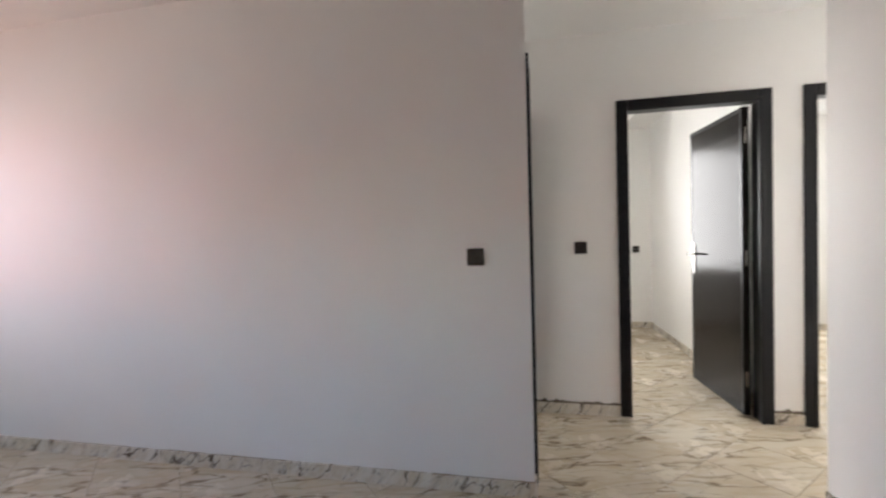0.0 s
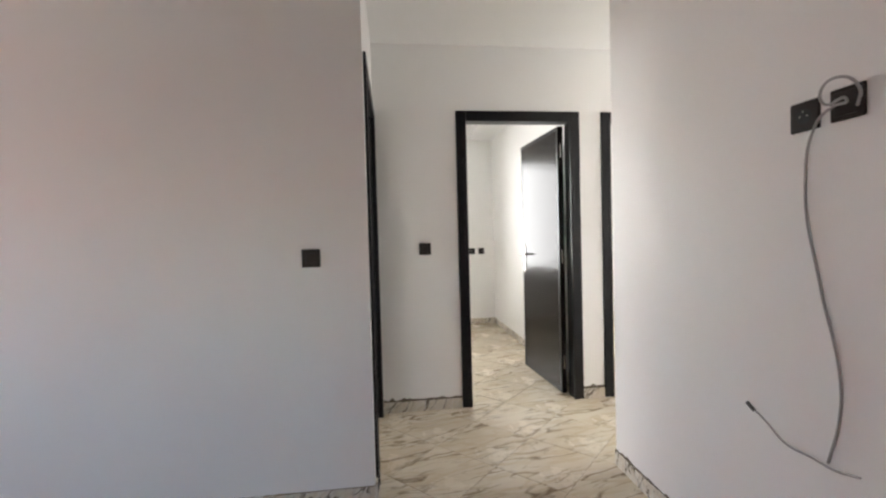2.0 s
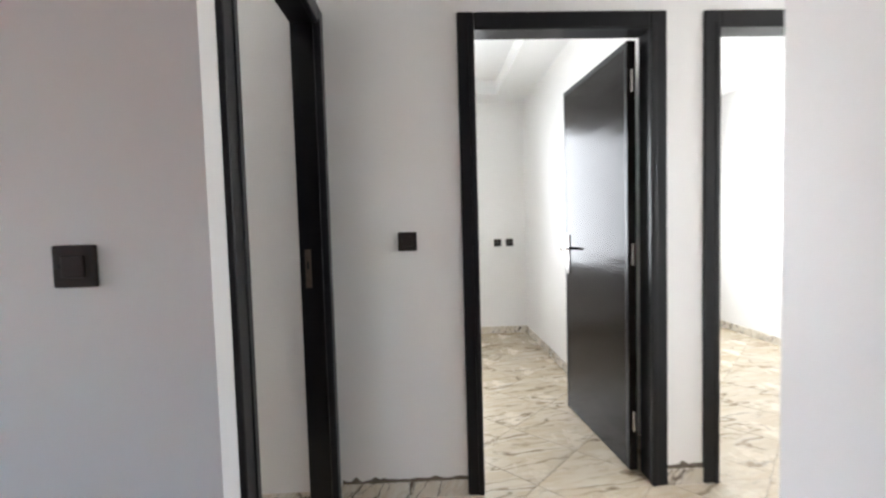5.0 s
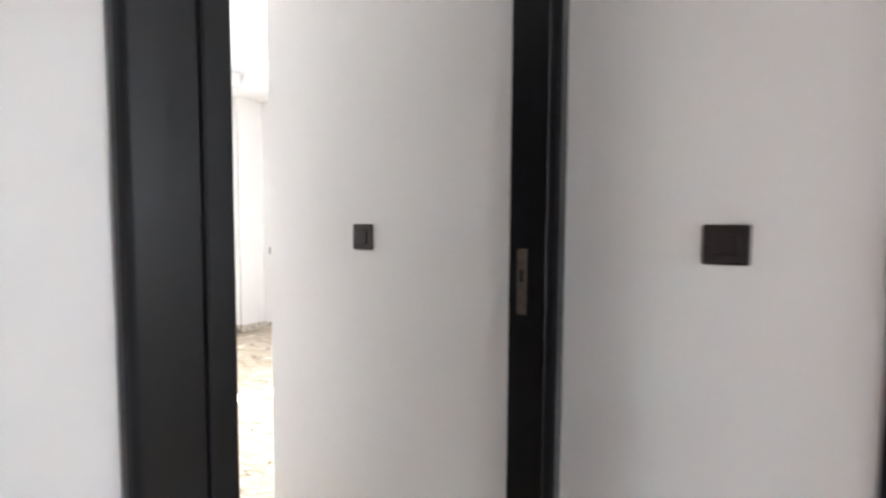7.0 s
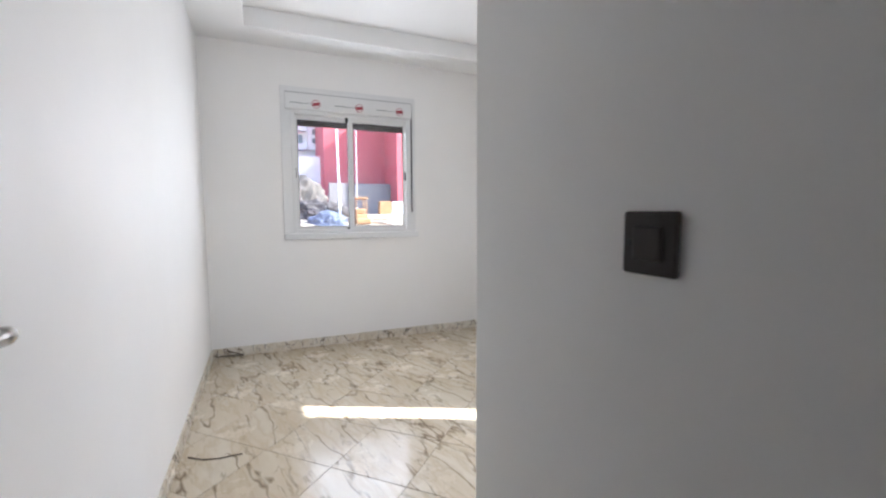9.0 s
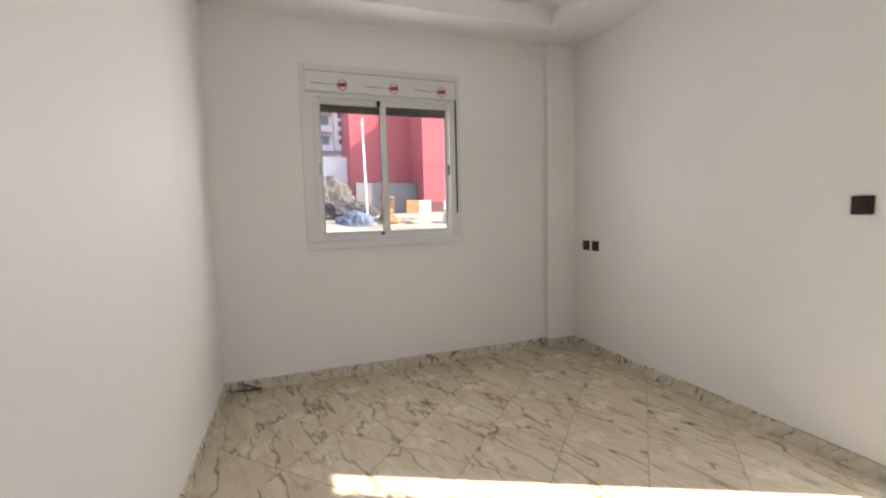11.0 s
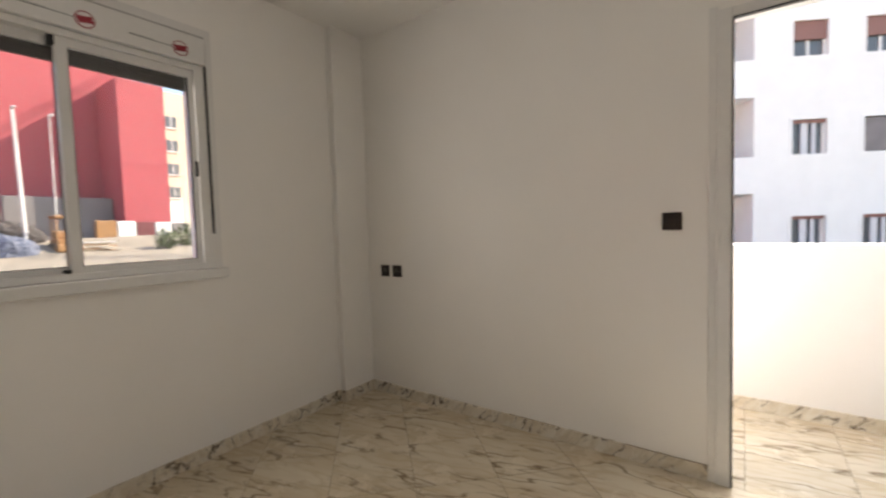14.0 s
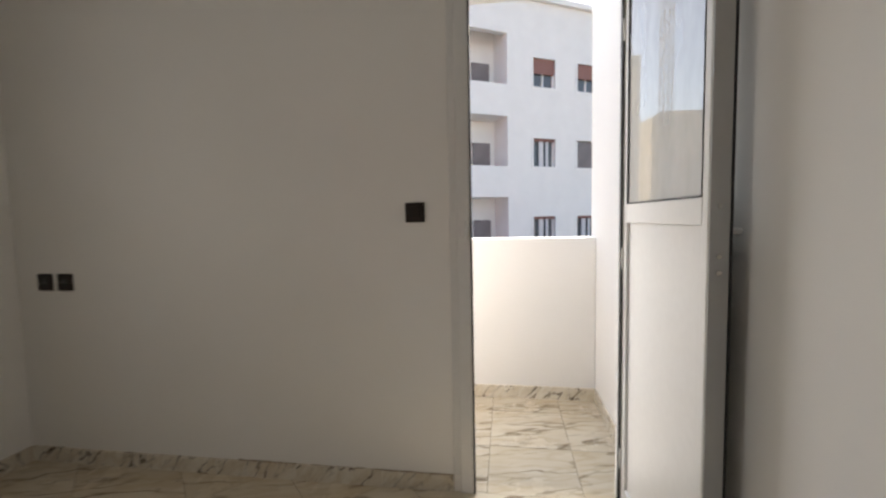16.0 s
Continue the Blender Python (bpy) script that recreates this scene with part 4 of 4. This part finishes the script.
def shrub(cx, cy, cz, r, seed):
    rnd = random.Random(seed)
    root = thing("bush", "dusty green bush on the building site", "bush")
    bm = bmesh.new()
    for k in range(5):
        rod(bm, (cx, cy, cz), (cx + rnd.uniform(-r, r) * 0.6, cy + rnd.uniform(-r, r) * 0.6, cz + r), 0.05, 6, 0.02)
    part("trunk", bm, RUBBLE, root)
    bm = bmesh.new()
    for k in range(420):
        d = Vector((rnd.gauss(0, 1), rnd.gauss(0, 1), rnd.gauss(0, 1))).normalized() * r * rnd.uniform(0.4, 1.05)
        p = Vector((cx, cy, cz + r)) + d
        s = rnd.uniform(0.10, 0.2)
        e = Euler((rnd.uniform(0, 6), rnd.uniform(0, 6), rnd.uniform(0, 6))).to_matrix()
        vs = [bm.verts.new(p + e @ Vector(q)) for q in ((-s, 0, 0), (0, -s * 0.4, 0), (s, 0, 0), (0, s * 0.4, 0))]
        bm.faces.new(vs)
    part("crown", bm, LEAF, root)


shrub(-42, 18.6, -0.1, 0.9, 11)
shrub(-43, 20.6, 0.0, 1.1, 12)


def tower_crane():
    root = thing("tower_crane", "tall lattice tower crane seen far off", "crane")
    cx, cy, w, top = -22.8, 50.0, 0.45, 44.0
    for sx in (-1, 1):
        for sy in (-1, 1):
            bm = bmesh.new()
            rod(bm, (cx + sx * w, cy + sy * w, -0.7), (cx + sx * w, cy + sy * w, top), 0.06, 6)
            part("mast_post", bm, CRANE, root)
    bm = bmesh.new()
    z, k = -0.7, 0
    while z < top - 1.5:
        for sy in (-1, 1):
            s = 1 if k % 2 else -1
            rod(bm, (cx - s * w, cy + sy * w, z), (cx + s * w, cy + sy * w, z + 1.0), 0.03, 5)
        for sx in (-1, 1):
            s = 1 if k % 2 else -1
            rod(bm, (cx + sx * w, cy - s * w, z), (cx + sx * w, cy + s * w, z + 1.0), 0.03, 5)
        z, k = z + 1.0, k + 1
    tagged(part("mast_lattice", bm, CRANE, root), kind="stuff")
    bm = bmesh.new()
    for sy in (-0.6, 0.6):
        rod(bm, (cx - 30, cy + sy, top), (cx + 12, cy + sy, top), 0.09, 6)
    rod(bm, (cx - 30, cy, top + 1.1), (cx + 12, cy, top + 1.1), 0.09, 6)
    part("jib", bm, CRANE, root)


tower_crane()
simple_block("tan_building", "tan apartment building beside the crane", -21.8, -19.0, 54.0, 62.0, -1, 19.0, TAN_FAR)
simple_block("tan_building", "low tan building under the crane", -42.0, -24.4, 54.0, 62.0, -1, 12.6, TAN_FAR)


# ---- skirting tiles ----
def skirting(name, label, a, b, inward, length=0.40, height=0.073, thick=0.010, lead=0.0):
    """Skirting along the wall foot from a to b, one piece after the other; inward is the way into the room."""
    root = thing(name, label, "baseboard", kind="structure")
    a, b, n = Vector((*a, 0)), Vector((*b, 0)), Vector((*inward, 0))
    run, total = (b - a).normalized(), (b - a).length
    rnd = random.Random(name)
    s = -lead
    while s < total - 0.004:
        s0, s1 = max(s, 0) + 0.001, min(s + length, total) - 0.001
        if s1 - s0 > 0.01:
            bm = bmesh.new()
            p, q = a + run * s0, a + run * s1
            t = thick + rnd.uniform(-0.0015, 0.0015)
            h = height + rnd.uniform(-0.002, 0.002)
            low = [bm.verts.new(c) for c in (p, q, q + n * t, p + n * t)]
            mid = [bm.verts.new(c + Vector((0, 0, h - 0.002))) for c in (p, q, q + n * t, p + n * t)]
            top = [bm.verts.new(c + Vector((0, 0, h))) for c in (p, q, q + n * (t - 0.002), p + n * (t - 0.002))]
            for lower, upper in ((low, mid), (mid, top)):
                for i in range(4):
                    bm.faces.new((lower[i], lower[(i + 1) % 4], upper[(i + 1) % 4], upper[i]))
            bm.faces.new(top)
            part("tile", bm, SKIRT, root)
        s += length
    return root


SK = "cream veined skirting tiles along the "
skirting("baseboard_living_north", SK + "living room wall", (XW, Y1), (XL, Y1), (0, -1))
skirting("baseboard_living_east", SK + "living room wall", (XR, -1.0), (XR, YR), (-1, 0))
skirting("baseboard_corridor_south", SK + "corridor wall", (XR, YR), (X3, YR), (0, 1))
skirting("baseboard_corridor_west", SK + "corridor corner", (XL, Y1), (XL, 2.472), (1, 0))
skirting("baseboard_corridor_north", SK + "corridor wall", (XL + 0.012, YB), (0.594, YB), (0, -1), lead=0.1)
skirting("baseboard_between_doors", SK + "wall between two doors", (1.506, YB), (1.671, YB), (0, -1))
skirting("baseboard_bedroom_south", SK + "bedroom wall", (XW, YS), (XJ, YS), (0, 1), lead=0.15)
skirting("baseboard_bedroom_west", SK + "window wall", (XW, YS + 0.011), (XW, 5.044), (1, 0))
skirting("baseboard_pier", SK + "corner pier", (XW + 0.055, 5.045), (XW + 0.055, YN), (1, 0))
skirting("baseboard_pier_side", SK + "side of the pier", (XW + 0.011, 5.045), (XW + 0.066, 5.045), (0, -1))
skirting("baseboard_bedroom_north", SK + "bedroom wall", (XW + 0.067, YN), (BX0 - 0.03, YN), (0, -1), lead=0.2)
skirting("baseboard_bedroom_east", SK + "bedroom wall", (XE, YC), (XE, YN), (-1, 0))
skirting("baseboard_bedroom_entry", SK + "bedroom entrance", (XE - 0.01, YC), (XJ - 0.004, YC), (0, -1))
skirting("baseboard_room_two_north", SK + "far room wall", (XE + 0.1, Y2), (X2, Y2), (0, -1))
skirting("baseboard_room_two_east", SK + "far room wall", (X2, YB2), (X2, Y2 - 0.011), (-1, 0))
skirting("baseboard_room_three", SK + "far room wall", (X3, YB2), (X3, Y2), (-1, 0))
skirting("baseboard_room_three_north", SK + "far room wall", (X2 + 0.1, Y2), (X3, Y2), (0, -1))
skirting("baseboard_balcony", SK + "balcony parapet", (XW, 6.302), (-1.117, 6.302), (0, -1), height=0.08)
skirting("baseboard_balcony_east", SK + "balcony wall", (-1.117, 5.5), (-1.117, 6.291), (-1, 0), height=0.08)


def mortar_line(name, label, a, b, inward, z=0.073, tall=1.0):
    """An uneven ridge of dirty mortar on top of a skirting."""
    rnd = random.Random(name)
    a, b, n = Vector((*a, z)), Vector((*b, z)), Vector((*inward, 0))
    count = max(12, int((b - a).length / 0.012))
    raw = [rnd.uniform(0.002, 0.008) + (rnd.uniform(0.004, 0.016) if rnd.random() < 0.12 else 0) for _ in range(count + 3)]
    bm = bmesh.new()
    rings = []
    for k in range(count + 1):
        p = a.lerp(b, k / count)
        h, t = tall * (raw[k] + 2 * raw[k + 1] + raw[k + 2]) / 4, rnd.uniform(0.004, 0.010)
        rings.append([bm.verts.new(c) for c in (p, p + n * t, p + n * t * 0.6 + Vector((0, 0, h * 0.7)), p + Vector((0, 0, h)))])
    for r, s in zip(rings, rings[1:]):
        for i in range(4):
            bm.faces.new((r[i], s[i], s[(i + 1) % 4], r[(i + 1) % 4]))
    bm.faces.new(rings[0])
    bm.faces.new(rings[-1])
    return structure(name, bm, MORTAR if tall > 1 else GROUT_LINE, label, "mortar")


mortar_line("trim_mortar_corridor", "dirty mortar smeared on top of the skirting", (XL + 0.02, YB), (0.594, YB), (0, -1), tall=2.2)
mortar_line("trim_mortar_doors", "dirty mortar smeared on top of the skirting", (1.506, YB), (1.671, YB), (0, -1), tall=3.2)
mortar_line("trim_mortar_living_east", "dirty mortar on top of the skirting", (XR, 1.2), (XR, YR), (-1, 0), tall=1.2)


# brown grout ridges whose colour also draws the shadow line above the skirting
for spot, p0, p1, way in (("bedroom_north", (-2.9, YN), (BX0 - 0.03, YN), (0, -1)), ("living_north", (-3.2, Y1), (XL, Y1), (0, -1))):
    mortar_line("trim_mortar_" + spot, "thin brown grout and shadow line along the top of the skirting", p0, p1, way, 0.0725, 0.35)


# ---- floor tiles ----
def clip(poly, axis, value, keep_less):
    out = []
    for i, p in enumerate(poly):
        q = poly[(i + 1) % len(poly)]
        a, b = (p[axis] <= value) == keep_less or p[axis] == value, (q[axis] <= value) == keep_less or q[axis] == value
        if a:
            out.append(p)
        if a != b:
            k = (value - p[axis]) / (q[axis] - p[axis])
            out.append((p[0] + (q[0] - p[0]) * k, p[1] + (q[1] - p[1]) * k))
    return out


FULL_TILE = {}


def tile_mesh(poly, thick=0.008, ease=0.0015):
    bm = bmesh.new()
    cx = sum(p[0] for p in poly) / len(poly)
    cy = sum(p[1] for p in poly) / len(poly)
    size = max(math.hypot(p[0] - cx, p[1] - cy) for p in poly)
    k = 1 - ease * 1.4 / size
    rings = [[bm.verts.new((p[0], p[1], -thick)) for p in poly], [bm.verts.new((p[0], p[1], -0.001)) for p in poly],
             [bm.verts.new((cx + (p[0] - cx) * k, cy + (p[1] - cy) * k, 0.0)) for p in poly]]
    for lower, upper in zip(rings, rings[1:]):
        for i in range(len(poly)):
            bm.faces.new((lower[i], lower[(i + 1) % len(poly)], upper[(i + 1) % len(poly)], upper[i]))
    bm.faces.new(rings[-1])
    return mesh_of("tile", bm, TILE)


def tiles(parent, x0, x1, y0, y1, turn, pitch=0.395, joint=0.0026, origin=(0, 0), level=0.0):
    """Square tiles laid at an angle over a rectangle, cut at its edges."""
    c, s = math.cos(radians(turn)), math.sin(radians(turn))
    h = (pitch - joint) / 2
    reach = int(math.hypot(x1 - x0, y1 - y0) / pitch) + 3
    mx, my = (x0 + x1) / 2 - origin[0], (y0 + y1) / 2 - origin[1]
    iu, iv = round((mx * c + my * s) / pitch), round((-mx * s + my * c) / pitch)
    rnd = random.Random(round(x0 * 100))
    for i in range(iu - reach, iu + reach):
        for j in range(iv - reach, iv + reach):
            u, v = i * pitch, j * pitch
            centre = (origin[0] + u * c - v * s, origin[1] + u * s + v * c)
            square = [(a * c - b * s, a * s + b * c) for a, b in ((-h, -h), (h, -h), (h, h), (-h, h))]
            poly = [(p[0] + centre[0], p[1] + centre[1]) for p in square]
            if all(x0 <= p[0] <= x1 and y0 <= p[1] <= y1 for p in poly):
                if turn not in FULL_TILE:
                    FULL_TILE[turn] = tile_mesh(square)
                ob = new("tile", FULL_TILE[turn])
            else:
                for axis, value, less in ((0, x0, False), (0, x1, True), (1, y0, False), (1, y1, True)):
                    poly = clip(poly, axis, value, less) if poly else poly
                if len(poly) < 3:
                    continue
                area = abs(sum(p[0] * q[1] - q[0] * p[1] for p, q in zip(poly, poly[1:] + poly[:1]))) / 2
                if area < 2e-4:
                    continue
                ob = new("tile", tile_mesh([(p[0] - centre[0], p[1] - centre[1]) for p in poly]))
            ob.parent = parent
            ob.location = (centre[0], centre[1], level + rnd.uniform(-0.0004, 0.0004))


# diagonal tiles indoors, with one joint running through u = 1.10 along the diagonal; straight ones on the balcony
q = 0.395 / 2 + 1.10
ORIGIN = (q * math.cos(radians(45)), q * math.sin(radians(45)))
tiles(FLOOR, XW, XE, YS, YN, 45, origin=ORIGIN)
tiles(FLOOR, XE, XJ, YS, YC, 45, origin=ORIGIN)
tiles(FLOOR, XJ, X3, Y1, YB, 45, origin=ORIGIN)
tiles(FLOOR, -3.681, XR, 0.3, Y1, 45, origin=ORIGIN)
tiles_beyond = bmesh.new()
for i in range(14):
    for j in range(14):
        bx, by = XW + 0.005 + 0.395 * i, -2.995 + 0.395 * j
        ex, ey = min(bx + 0.393, XR), min(by + 0.393, Y1 if bx + 0.393 < -3.6 else 0.299)
        if bx < XR and ey > by + 0.01 and not (by < 0.3 < ey and bx < -3.681 < ex):
            box(tiles_beyond, bx, ex, by, ey, -0.0022, -0.0002)
rest = part("tile_field", tiles_beyond, TILE, FLOOR, "cream veined floor tiles")
tagged(rest, kind="stuff")
tiles(FLOOR, XE + 0.1, X2, YB, Y2, 45, origin=ORIGIN)
tiles(FLOOR, X2 + 0.1, X3, YB, Y2, 45, origin=ORIGIN)
tiles(FLOOR, -2.95, -1.118, YN, 6.301, 0, pitch=0.402, origin=(-1.556, 5.9))
